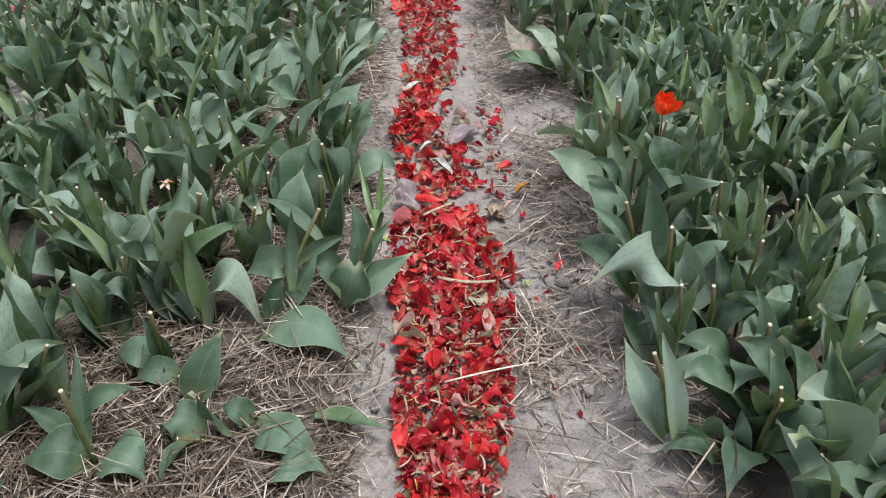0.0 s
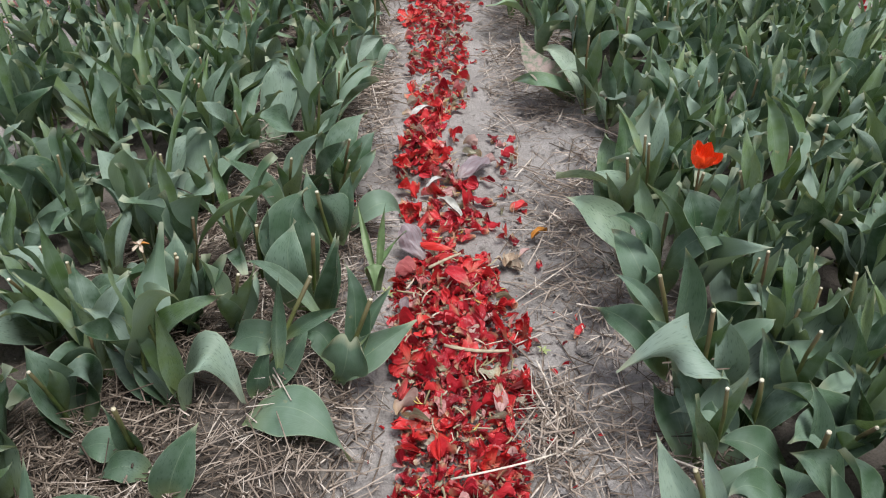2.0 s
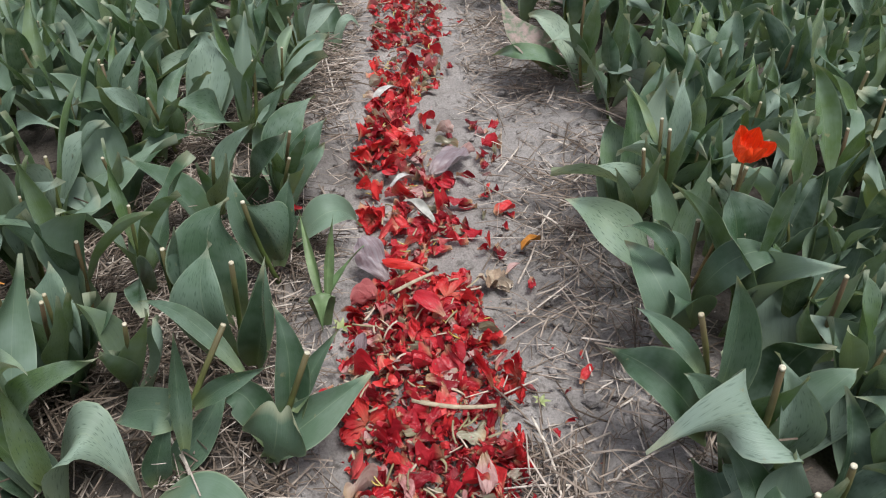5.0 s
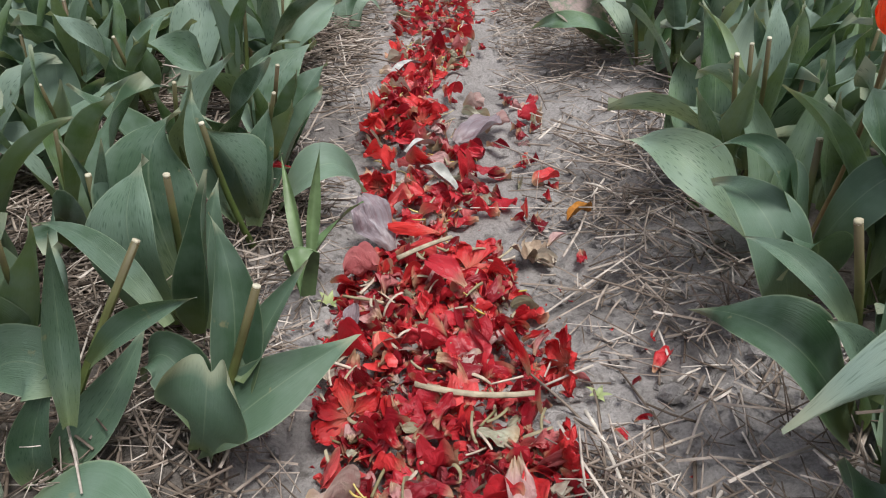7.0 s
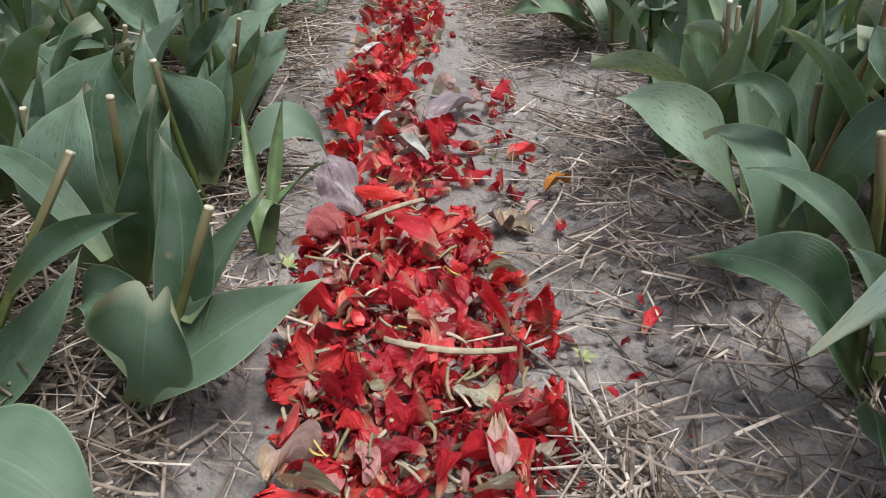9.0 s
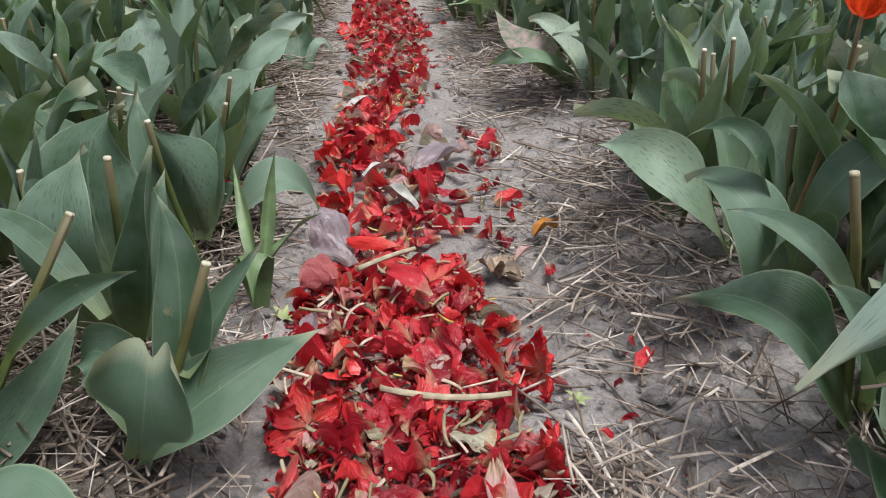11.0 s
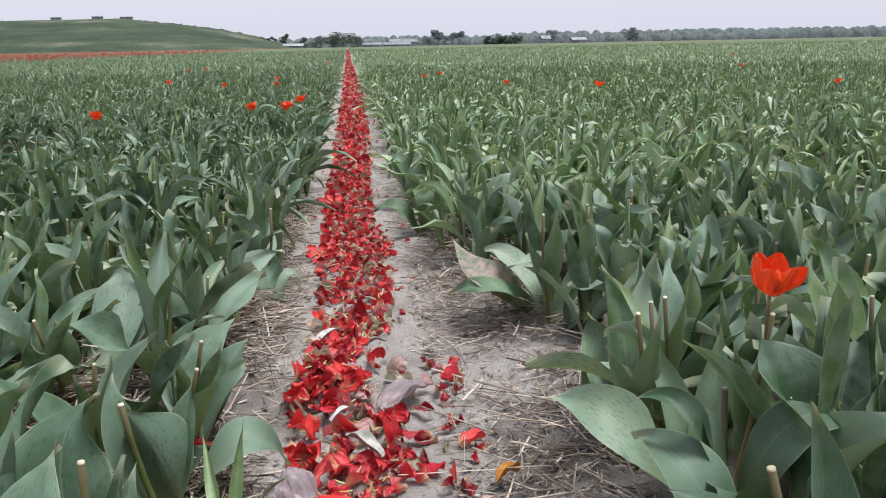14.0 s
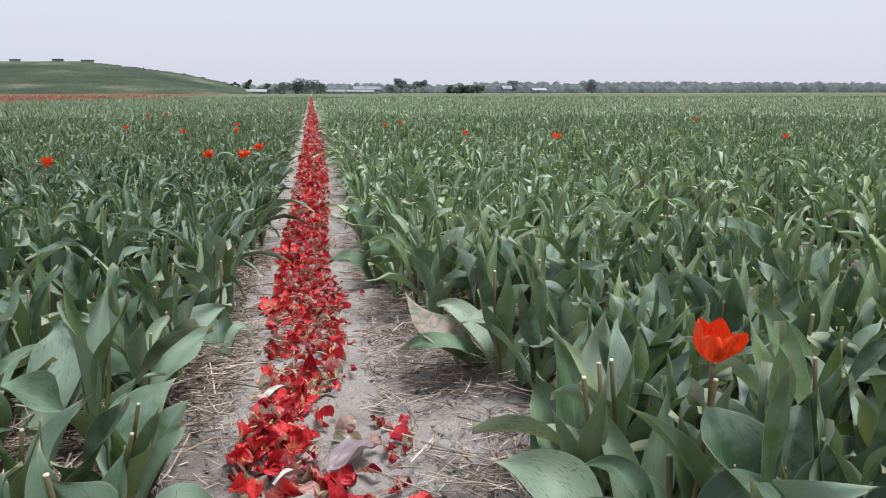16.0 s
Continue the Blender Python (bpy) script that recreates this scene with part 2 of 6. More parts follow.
def soil_material():
    m, n, l, b = material("sandy_soil", 0.95, 0.15)
    geo = n.new("ShaderNodeTexCoord").outputs["Object"]
    big = noise_node(n, l, geo, 5.0, 6.0, 0.6)
    tone = ramp(n, [(0.30, (0.170, 0.156, 0.147)), (0.46, (0.280, 0.262, 0.250)), (0.67, (0.385, 0.364, 0.350))])
    l.new(big.outputs["Fac"], tone.inputs["Fac"])
    fine = noise_node(n, l, geo, 260.0, 5.0, 0.7)
    fr = ramp(n, [(0.3, (0.66, 0.66, 0.66)), (0.5, (1, 1, 1)), (0.75, (1.3, 1.3, 1.3))])
    l.new(fine.outputs["Fac"], fr.inputs["Fac"])
    c = mixc(n, l, 1.0, tone.outputs["Color"], fr.outputs["Color"], "MULTIPLY")
    clod = noise_node(n, l, geo, 45.0, 6.0, 0.65)
    cr = ramp(n, [(0.34, (0.42, 0.40, 0.38)), (0.45, (1, 1, 1))])
    l.new(clod.outputs["Fac"], cr.inputs["Fac"])
    c = mixc(n, l, 0.8, c, cr.outputs["Color"], "MULTIPLY")
    # beds' soil is darkened, plant shade put into its colour; furrows stay dry sand
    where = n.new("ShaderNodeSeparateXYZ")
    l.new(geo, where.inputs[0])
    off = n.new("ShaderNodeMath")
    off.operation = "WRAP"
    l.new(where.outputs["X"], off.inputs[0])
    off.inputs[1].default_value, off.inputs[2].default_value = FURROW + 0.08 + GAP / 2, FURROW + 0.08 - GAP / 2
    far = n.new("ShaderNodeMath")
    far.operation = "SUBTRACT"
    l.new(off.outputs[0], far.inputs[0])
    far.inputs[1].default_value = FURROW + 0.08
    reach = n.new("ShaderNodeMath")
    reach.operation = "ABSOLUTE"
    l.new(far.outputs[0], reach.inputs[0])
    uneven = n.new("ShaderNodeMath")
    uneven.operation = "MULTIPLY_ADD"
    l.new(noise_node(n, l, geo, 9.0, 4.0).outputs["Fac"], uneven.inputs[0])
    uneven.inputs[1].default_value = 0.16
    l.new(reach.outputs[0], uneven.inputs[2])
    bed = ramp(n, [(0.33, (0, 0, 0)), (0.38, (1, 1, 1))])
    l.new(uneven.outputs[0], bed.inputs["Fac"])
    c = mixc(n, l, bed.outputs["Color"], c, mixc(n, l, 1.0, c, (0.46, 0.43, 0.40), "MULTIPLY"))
    chips = n.new("ShaderNodeTexVoronoi")
    chips.inputs["Scale"].default_value = 95.0
    l.new(geo, chips.inputs["Vector"])
    chip = ramp(n, [(0.08, (0.8, 0.8, 0.8)), (0.13, (0, 0, 0))])
    l.new(chips.outputs["Distance"], chip.inputs["Fac"])
    few = noise_node(n, l, geo, 14.0, 2.0)
    fewr = ramp(n, [(0.55, (0, 0, 0)), (0.62, (1, 1, 1))])
    l.new(few.outputs["Fac"], fewr.inputs["Fac"])
    f = mixc(n, l, 1.0, chip.outputs["Color"], fewr.outputs["Color"], "MULTIPLY")
    c = mixc(n, l, f, c, (0.62, 0.60, 0.56))
    l.new(c, b.inputs["Base Color"])
    add = n.new("ShaderNodeMath")
    add.operation = "ADD"
    l.new(clod.outputs["Fac"], add.inputs[0])
    l.new(fine.outputs["Fac"], add.inputs[1])
    bump(n, l, b, add.outputs[0], 0.8, 0.006)
    return m


DIMMED = leaf_material("dimmed_green_leaf", False, DIMMED_GREEN, 0.3)
def hill_material():
    """Rough grass with drier, paler patches along the slope."""
    m, n, l, b = material("hill_grass", 0.95, 0.1)
    geo = n.new("ShaderNodeTexCoord").outputs["Object"]
    broad = noise_node(n, l, mapped(n, l, geo, (0.35, 0.6, 2.5)), 0.09, 5.0, 0.6)
    tone = ramp(n, [(0.36, (0.034, 0.050, 0.034)), (0.52, (0.050, 0.071, 0.046)), (0.61, (0.076, 0.093, 0.064)), (0.70, (0.150, 0.146, 0.112))])
    l.new(broad.outputs["Fac"], tone.inputs["Fac"])
    fine = noise_node(n, l, geo, 0.8, 4.0)
    fr = ramp(n, [(0.3, (0.75, 0.75, 0.75)), (0.7, (1.2, 1.2, 1.2))])
    l.new(fine.outputs["Fac"], fr.inputs["Fac"])
    l.new(mixc(n, l, 1.0, tone.outputs["Color"], fr.outputs["Color"], "MULTIPLY"), b.inputs["Base Color"])
    bump(n, l, b, fine.outputs["Fac"], 0.3, 0.2)
    return m


LEAF, LEAF_JOINED = leaf_material("tulip_leaf", False), leaf_material("tulip_leaf_joined", True)
YOUNG, YOUNG_JOINED = leaf_material("young_tulip_leaf", False, YOUNG_GREEN), leaf_material("young_tulip_leaf_joined", True, YOUNG_GREEN)
MIXED = leaf_material("mixed_green_leaf", False, MIXED_GREEN)
LIT_JOINED, MIXED_JOINED = leaf_material("lit_tulip_leaf", True, LIT_GREEN), leaf_material("mixed_tulip_leaf", True, MIXED_GREEN)
PETAL, PETAL_JOINED = petal_material("red_petal", False), petal_material("red_petal_joined", True)
STEM = varied("green_stem", [(0.0, (0.09, 0.140, 0.036)), (0.5, (0.125, 0.160, 0.048)), (0.8, (0.14, 0.145, 0.050)), (1.0, (0.14, 0.110, 0.050))], 0.5, 40)
STEM_JOINED = varied("green_stem_joined", [(0.0, (0.09, 0.140, 0.036)), (0.5, (0.125, 0.160, 0.048)), (0.8, (0.14, 0.145, 0.050)), (1.0, (0.14, 0.110, 0.050))], 0.5, 40, True)
def brown_top(m):
    """A stem's upper half turns reddish brown towards its cut."""
    n, l = m.node_tree.nodes, m.node_tree.links
    b = n["Principled BSDF"]
    was = b.inputs["Base Color"].links[0].from_socket
    sep = n.new("ShaderNodeSeparateXYZ")
    l.new(n.new("ShaderNodeTexCoord").outputs["Generated"], sep.inputs[0])
    up = ramp(n, [(0.55, (0, 0, 0)), (0.92, (0.7, 0.7, 0.7))])
    l.new(sep.outputs["Z"], up.inputs["Fac"])
    l.new(mixc(n, l, up.outputs["Color"], was, (0.092, 0.060, 0.038)), b.inputs["Base Color"])


brown_top(STEM)
CUT = varied("cut_stem_end", [(0.0, (0.42, 0.38, 0.26)), (1.0, (0.60, 0.57, 0.44))], 0.6, 200)
# brown straw of the beds, with the plants' shade put into its colour
SHADED_STRAW = varied("shaded_straw", [(0.0, (0.050, 0.036, 0.027)), (0.35, (0.115, 0.088, 0.067)), (0.75, (0.21, 0.168, 0.134)), (1.0, (0.39, 0.33, 0.275))], 0.75, 90, True)
STRAW = varied("dry_straw", [(0.0, (0.105, 0.078, 0.058)), (0.35, (0.245, 0.196, 0.158)), (0.75, (0.40, 0.338, 0.286)), (1.0, (0.62, 0.555, 0.49))], 0.7, 90, True)
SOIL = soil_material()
HEAD_PETAL = petal_material("fallen_head_petal", False, HEAD, 0.3, 0.3)
RED_FLOWER = petal_material("fresh_red_petal", False, FRESH, 0.2, 0.1)
RED_STEM = varied("reddish_stem", [(0.0, (0.17, 0.125, 0.055)), (1.0, (0.20, 0.15, 0.07))], 0.5, 60)
PALE_STEM = varied("pale_dry_stem", [(0.0, (0.20, 0.18, 0.09)), (0.5, (0.36, 0.31, 0.21)), (1.0, (0.52, 0.43, 0.35))], 0.6, 120, True)
PALE_STRAW = varied("pale_straw", [(0.0, (0.55, 0.48, 0.40)), (1.0, (0.66, 0.60, 0.52))], 0.7, 120)
STAMEN = varied("yellow_stamen", [(0.0, (0.45, 0.33, 0.05)), (1.0, (0.60, 0.52, 0.20))], 0.6, 120, True)
MAUVE = petal_material("withered_mauve", False, [(0.0, (0.23, 0.14, 0.15)), (0.5, (0.29, 0.205, 0.22)), (1.0, (0.35, 0.27, 0.29))], 0.1, 0.25)
GREY_PETAL = varied("withered_grey", [(0.0, (0.34, 0.34, 0.30)), (1.0, (0.48, 0.48, 0.48))], 0.6, 90)
HUSK = varied("dry_brown_husk", [(0.0, (0.20, 0.13, 0.085)), (0.6, (0.46, 0.38, 0.29)), (1.0, (0.62, 0.55, 0.46))], 0.8, 120)
ORANGE = varied("orange_dry", [(0.0, (0.46, 0.20, 0.04)), (1.0, (0.50, 0.22, 0.05))], 0.6, 90)
PALE_LEAF = varied("yellowing_leaf", [(0.0, (0.33, 0.40, 0.18)), (1.0, (0.37, 0.42, 0.20))], 0.5, 40)
FADED_LEAF = leaf_material("faded_pink_leaf", False, [(0.40, (0.125, 0.165, 0.100)), (0.50, (0.25, 0.205, 0.175)), (0.62, (0.36, 0.265, 0.245))], 0.15, True)
FAR_CROP = varied("far_crop_green", [(0.0, (0.108, 0.136, 0.072)), (1.0, (0.108, 0.136, 0.072))], 0.9, 1.5, False, (1, 0.12, 1), 0.3, 0.2, 0.65)
GRASS_HILL = hill_material()
# distance haze is put into this pale blue-grey leaf colour
WOOD_HAZED = varied("hazed_foliage", [(0.0, (0.140, 0.170, 0.172)), (0.5, (0.150, 0.180, 0.182)), (1.0, (0.160, 0.190, 0.192))], 0.95, 0.3, True, (1, 1, 1), 0.2, 0.1)
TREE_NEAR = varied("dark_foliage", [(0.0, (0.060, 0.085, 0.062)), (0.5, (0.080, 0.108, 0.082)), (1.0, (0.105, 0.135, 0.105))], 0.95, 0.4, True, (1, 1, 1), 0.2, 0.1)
for far in (WOOD_HAZED, TREE_NEAR):
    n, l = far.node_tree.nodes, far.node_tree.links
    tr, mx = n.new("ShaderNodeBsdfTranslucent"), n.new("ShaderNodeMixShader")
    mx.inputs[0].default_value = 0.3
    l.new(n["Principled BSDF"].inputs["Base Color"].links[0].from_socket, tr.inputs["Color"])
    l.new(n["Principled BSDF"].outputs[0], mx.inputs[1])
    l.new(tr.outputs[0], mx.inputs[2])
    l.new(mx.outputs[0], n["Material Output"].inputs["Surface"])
BARK = varied("far_bark", [(0.0, (0.12, 0.10, 0.09)), (1.0, (0.15, 0.13, 0.11))], 0.9, 2.0)
WALL_FAR = varied("pale_wall", [(0.0, (0.14, 0.16, 0.18)), (1.0, (0.28, 0.30, 0.32))], 0.7, 0.3)
ROOF_FAR = varied("pale_roof", [(0.0, (0.14, 0.16, 0.18)), (0.5, (0.20, 0.22, 0.24)), (1.0, (0.30, 0.32, 0.34))], 0.6, 0.3)
DARK_GLASS = varied("far_window", [(0.0, (0.16, 0.18, 0.20)), (1.0, (0.24, 0.26, 0.28))], 0.3, 0.5)
HUT = varied("hut_concrete", [(0.0, (0.22, 0.24, 0.25)), (1.0, (0.28, 0.30, 0.31))], 0.9, 1.0)


# ---- mesh tools ----
def grid_faces(count, nv, nu):
    """Quads of count grids of (nv + 1) x (nu + 1) points."""
    a = np.arange(nv)[:, None] * (nu + 1) + np.arange(nu)[None, :]
    q = np.stack([a, a + 1, a + nu + 2, a + nu + 1], -1).reshape(-1, 4)
    return (q[None] + np.arange(count)[:, None, None] * ((nv + 1) * (nu + 1))).reshape(-1, 4)


def quads_mesh(name, verts, quads, mat, uv=None, smooth=True):
    me = bpy.data.meshes.new(name)
    me.vertices.add(len(verts))
    me.vertices.foreach_set("co", np.asarray(verts, np.float32).ravel())
    me.loops.add(quads.size)
    me.loops.foreach_set("vertex_index", quads.astype(np.int32).ravel())
    me.polygons.add(len(quads))
    me.polygons.foreach_set("loop_start", np.arange(0, quads.size, 4, dtype=np.int32))
    me.update(calc_edges=True)
    if uv is not None:
        me.uv_layers.new(name="UVMap").data.foreach_set("uv", np.asarray(uv, np.float32)[quads.ravel()].ravel())
    if smooth:
        me.polygons.foreach_set("use_smooth", np.ones(len(quads), bool))
    me.materials.append(mat)
    me.validate()
    return me


def unit(a):
    return a / np.maximum(np.linalg.norm(a, axis=-1, keepdims=True), 1e-9)


def blades(base, tip, width, arch, cup, roll, nv, nu, shape="leaf", wave=0.06, seed=0, bend=None, crumple=0.13, across=None):
    """Leaf or petal blades from base to tip, arched upwards, cupped across, rolled along. Returns points, quads and uv."""
    rng = np.random.default_rng(seed)
    base, tip = np.atleast_2d(base).astype(float), np.atleast_2d(tip).astype(float)
    c = len(base)
    width, arch, cup, roll = (np.broadcast_to(np.asarray(a, float), (c,)) for a in (width, arch, cup, roll))
    v = np.linspace(0, 1, nv + 1)
    u = np.linspace(-1, 1, nu + 1)
    length = np.linalg.norm(tip - base, axis=1)
    mid = (base + tip) / 2 + np.stack([0 * arch, 0 * arch, arch * length], 1)
    pull = 0.35 * np.minimum(arch, 0.6)[:, None] * (base - tip) * [1, 1, 0]
    mid = mid + pull * (arch > 0)[:, None]
    if bend is not None:
        mid = 2 * np.atleast_2d(bend) - (base + tip) / 2
    V = v[None, :, None]
    line = (1 - V) ** 2 * base[:, None] + 2 * V * (1 - V) * mid[:, None] + V ** 2 * tip[:, None]
    tang = unit(2 * (1 - V) * (mid - base)[:, None] + 2 * V * (tip - mid)[:, None])
    head = unit((tip - base) * [1, 1, 0] + [1e-6, 0, 0])
    side = np.stack([head[:, 1], -head[:, 0], 0 * head[:, 0]], 1)[:, None] + 0 * tang
    if across is not None:
        side = np.atleast_2d(across).astype(float)[:, None] + 0 * tang
    side = unit(side - (side * tang).sum(-1, keepdims=True) * tang)
    norm = np.cross(side, tang)
    a = roll[:, None, None] * V
    side, norm = side * np.cos(a) + norm * np.sin(a), norm * np.cos(a) - side * np.sin(a)
    if shape == "leaf":
        w = np.where(v < 0.38, 0.40 + 0.60 * np.sin(np.minimum(v / 0.38, 1) * np.pi / 2), np.cos(np.clip((v - 0.38) / 0.62, 0, 1) * np.pi / 2) ** 1.35 * (1 - 0.12 * np.clip((v - 0.38) / 0.62, 0, 1)))
    elif shape == "heart":
        w = np.interp(v, [0, 0.25, 0.40, 0.5, 0.62, 0.75, 0.88, 1.0], [0.28, 0.30, 0.46, 0.82, 1.0, 1.0, 0.90, 0.66])
    elif shape == "petal":
        w = np.where(v < 0.6, 0.25 + 0.75 * np.sin(np.minimum(v / 0.6, 1) * np.pi / 2) ** 1.2, np.sqrt(np.maximum(1 - ((v - 0.6) / 0.42) ** 2, 0)))
    else:
        w = 1 + 0 * v
    half = width[:, None] / 2 * w[None]
    phase = rng.uniform(0, 6.28, (c, 2))
    ripple = wave * width[:, None, None] * np.sin(V[..., 0][:, :, None] * rng.uniform(5, 10, (c, 1, 1)) + phase[:, :1, None] + (u > 0) * phase[:, 1:, None]) * np.abs(u) ** 2
    if shape == "petal":
        a1, a2 = rng.uniform(5, 15, (2, c, 1, 1))
        f1, f2 = rng.uniform(0, 6.28, (2, c, 1, 1))
        ripple = ripple + crumple * width[:, None, None] * np.sin(a1 * v[None, :, None] + 3.5 * u + f1) * np.sin(a2 * u * 0.6 + 2.5 * v[None, :, None] + f2)
    lift = cup[:, None, None] * half[:, :, None] * (np.abs(u) ** 1.25) + ripple
    across = half[:, :, None] * u * (1 - 0.25 * np.abs(cup[:, None, None]) * np.abs(u))
    pts = line[:, :, None] + across[..., None] * side[:, :, None] + lift[..., None] * norm[:, :, None]
    if shape == "heart":
        # a notched top between two lobes that curl forwards
        late = np.clip((v - 0.35) / 0.65, 0, 1)[None, :, None]
        drop = (0.13 * np.exp(-((u - 0.1) / 0.26) ** 2) + 0.20 * np.abs(u) ** 3)[None, None, :] * late * length[:, None, None]
        curl = (0.10 * u ** 2 + 0.05)[None, None, :] * late ** 2 * length[:, None, None]
        pts = pts - drop[..., None] * tang[:, :, None] + curl[..., None] * norm[:, :, None]
    own = rng.integers(0, 40, c)[:, None, None] * 3.0
    uv = np.stack(np.broadcast_arrays(0.5 + 0.5 * u[None, None, :] + 0 * half[:, :, None], v[None, :, None] + own + 0 * half[:, :, None]), -1)
    return pts.reshape(-1, 3), grid_faces(c, nv, nu), uv.reshape(-1, 2)


def tubes(starts, ends, r0, r1, sides=6, bend=0.0, rings=3, seed=0):
    """Tapered, slightly bent tubes, closed at their ends by shrunken rings."""
    rng = np.random.default_rng(seed)
    starts, ends = np.atleast_2d(starts).astype(float), np.atleast_2d(ends).astype(float)
    c = len(starts)
    d = unit(ends - starts)
    up = np.where(np.abs(d[:, 2:]) > 0.9, [[1.0, 0, 0]], [[0, 0, 1.0]])
    e1 = unit(np.cross(d, up))
    e2 = np.cross(d, e1)
    off = rng.normal(0, 1, (c, 2)) * bend * np.linalg.norm(ends - starts, axis=1)[:, None]
    ts = np.concatenate([[0], np.linspace(0, 1, rings), [1]])
    sc = np.concatenate([[0.02], np.ones(rings), [0.02]])
    r0, r1 = np.broadcast_to(r0, (c,)), np.broadcast_to(r1, (c,))
    ang = np.arange(sides + 1) * 2 * np.pi / sides
    pts = []
    for t, s in zip(ts, sc):
        o = starts + (ends - starts) * t + (e1 * off[:, :1] + e2 * off[:, 1:]) * (4 * t * (1 - t))
        r = (r0 + (r1 - r0) * t) * s
        pts.append(o[:, None] + r[:, None, None] * (np.cos(ang)[None, :, None] * e1[:, None] + np.sin(ang)[None, :, None] * e2[:, None]))
    pts = np.stack(pts, 1)
    return pts.reshape(-1, 3), grid_faces(c, len(ts) - 1, sides)


def part(name, me, parent, label=""):
    ob = new(name, me)
    ob.parent = parent
    return tagged(ob, label)




def ground_height(x, y):
    """The lie of the land: the sunken path between the raised beds."""
    x, y = np.asarray(x, float), np.asarray(y, float)
    s = lambda a: np.clip(a, 0, 1) ** 2 * (3 - 2 * np.clip(a, 0, 1))
    near = s((30 - np.abs(y)) / 20) * s((30 - np.abs(x)) / 20)
    left, right = 0.035 * s((-0.03 - x) / 0.14), 0.05 * s((x - 0.27) / 0.16)
    side = np.abs((x - FURROW + GAP / 2) % GAP - GAP / 2)
    other = np.where(np.abs(x - FURROW) > 0.6, 1 - s((0.26 - side) / 0.14), 1.0)
    bed = (left + right) * other
    lump = 0.010 * np.sin(7.1 * x + 2.3 * np.sin(3.1 * y)) * np.sin(5.3 * y + 1.7 * np.sin(4.3 * x)) + 0.005 * np.sin(23 * x + 11 * y) * np.sin(19 * y - 9 * x)
    return bed + lump * near


# ---- ground: one sheet to the horizon ----
def spaced(fine_from, fine_to, step, far):
    mid = list(np.arange(fine_from, fine_to + step / 2, step))
    out, s = [], step
    while mid[-1] < far:
        s *= 1.25
        mid.append(mid[-1] + s)
    while mid[0] > -far:
        out.append(0)
        mid.insert(0, mid[0] - step * 1.25 ** len(out))
    return np.array(mid)


gx, gy = spaced(-0.9, 1.2, 0.015, 2500), spaced(0.2, 3.2, 0.018, 2500)
GX, GY = np.meshgrid(gx, gy)
GZ = ground_height(GX, GY)
for i in range(GX.shape[0]):
    if 0 < gy[i] < 4:
        for j in range(GX.shape[1]):
            if -1 < gx[j] < 1.4:
                GZ[i, j] += 0.013 * noise.fractal(Vector((gx[j] * 18, gy[i] * 18, 0)), 0.8, 2.0, 4)
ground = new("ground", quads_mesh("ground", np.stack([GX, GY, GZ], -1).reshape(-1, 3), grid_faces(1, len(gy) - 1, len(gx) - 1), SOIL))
tagged(ground, "grey sandy soil of a bulb field with raised beds", "ground", kind="structure")

# ---- tulip plants ----
def stem_parts(plant, top, foot=-0.02, thick=0.0032, seed=0, mat=None):
    p, q = tubes([0, 0, foot], top, thick, thick * 0.8, 8, 0.03, 5, seed)
    stem = part("stem", quads_mesh("stem", p, q, mat or STEM), plant)
    d = Vector(top) - Vector((0, 0, foot))
    d.normalize()
    a = Vector(top)
    p, q = tubes(a - d * 0.0012, a + d * 0.0014, thick * 0.8, thick * 0.76, 8)
    part("cut_end", quads_mesh("cut_end", p, q, CUT), stem, "pale cut stem end")
    return stem


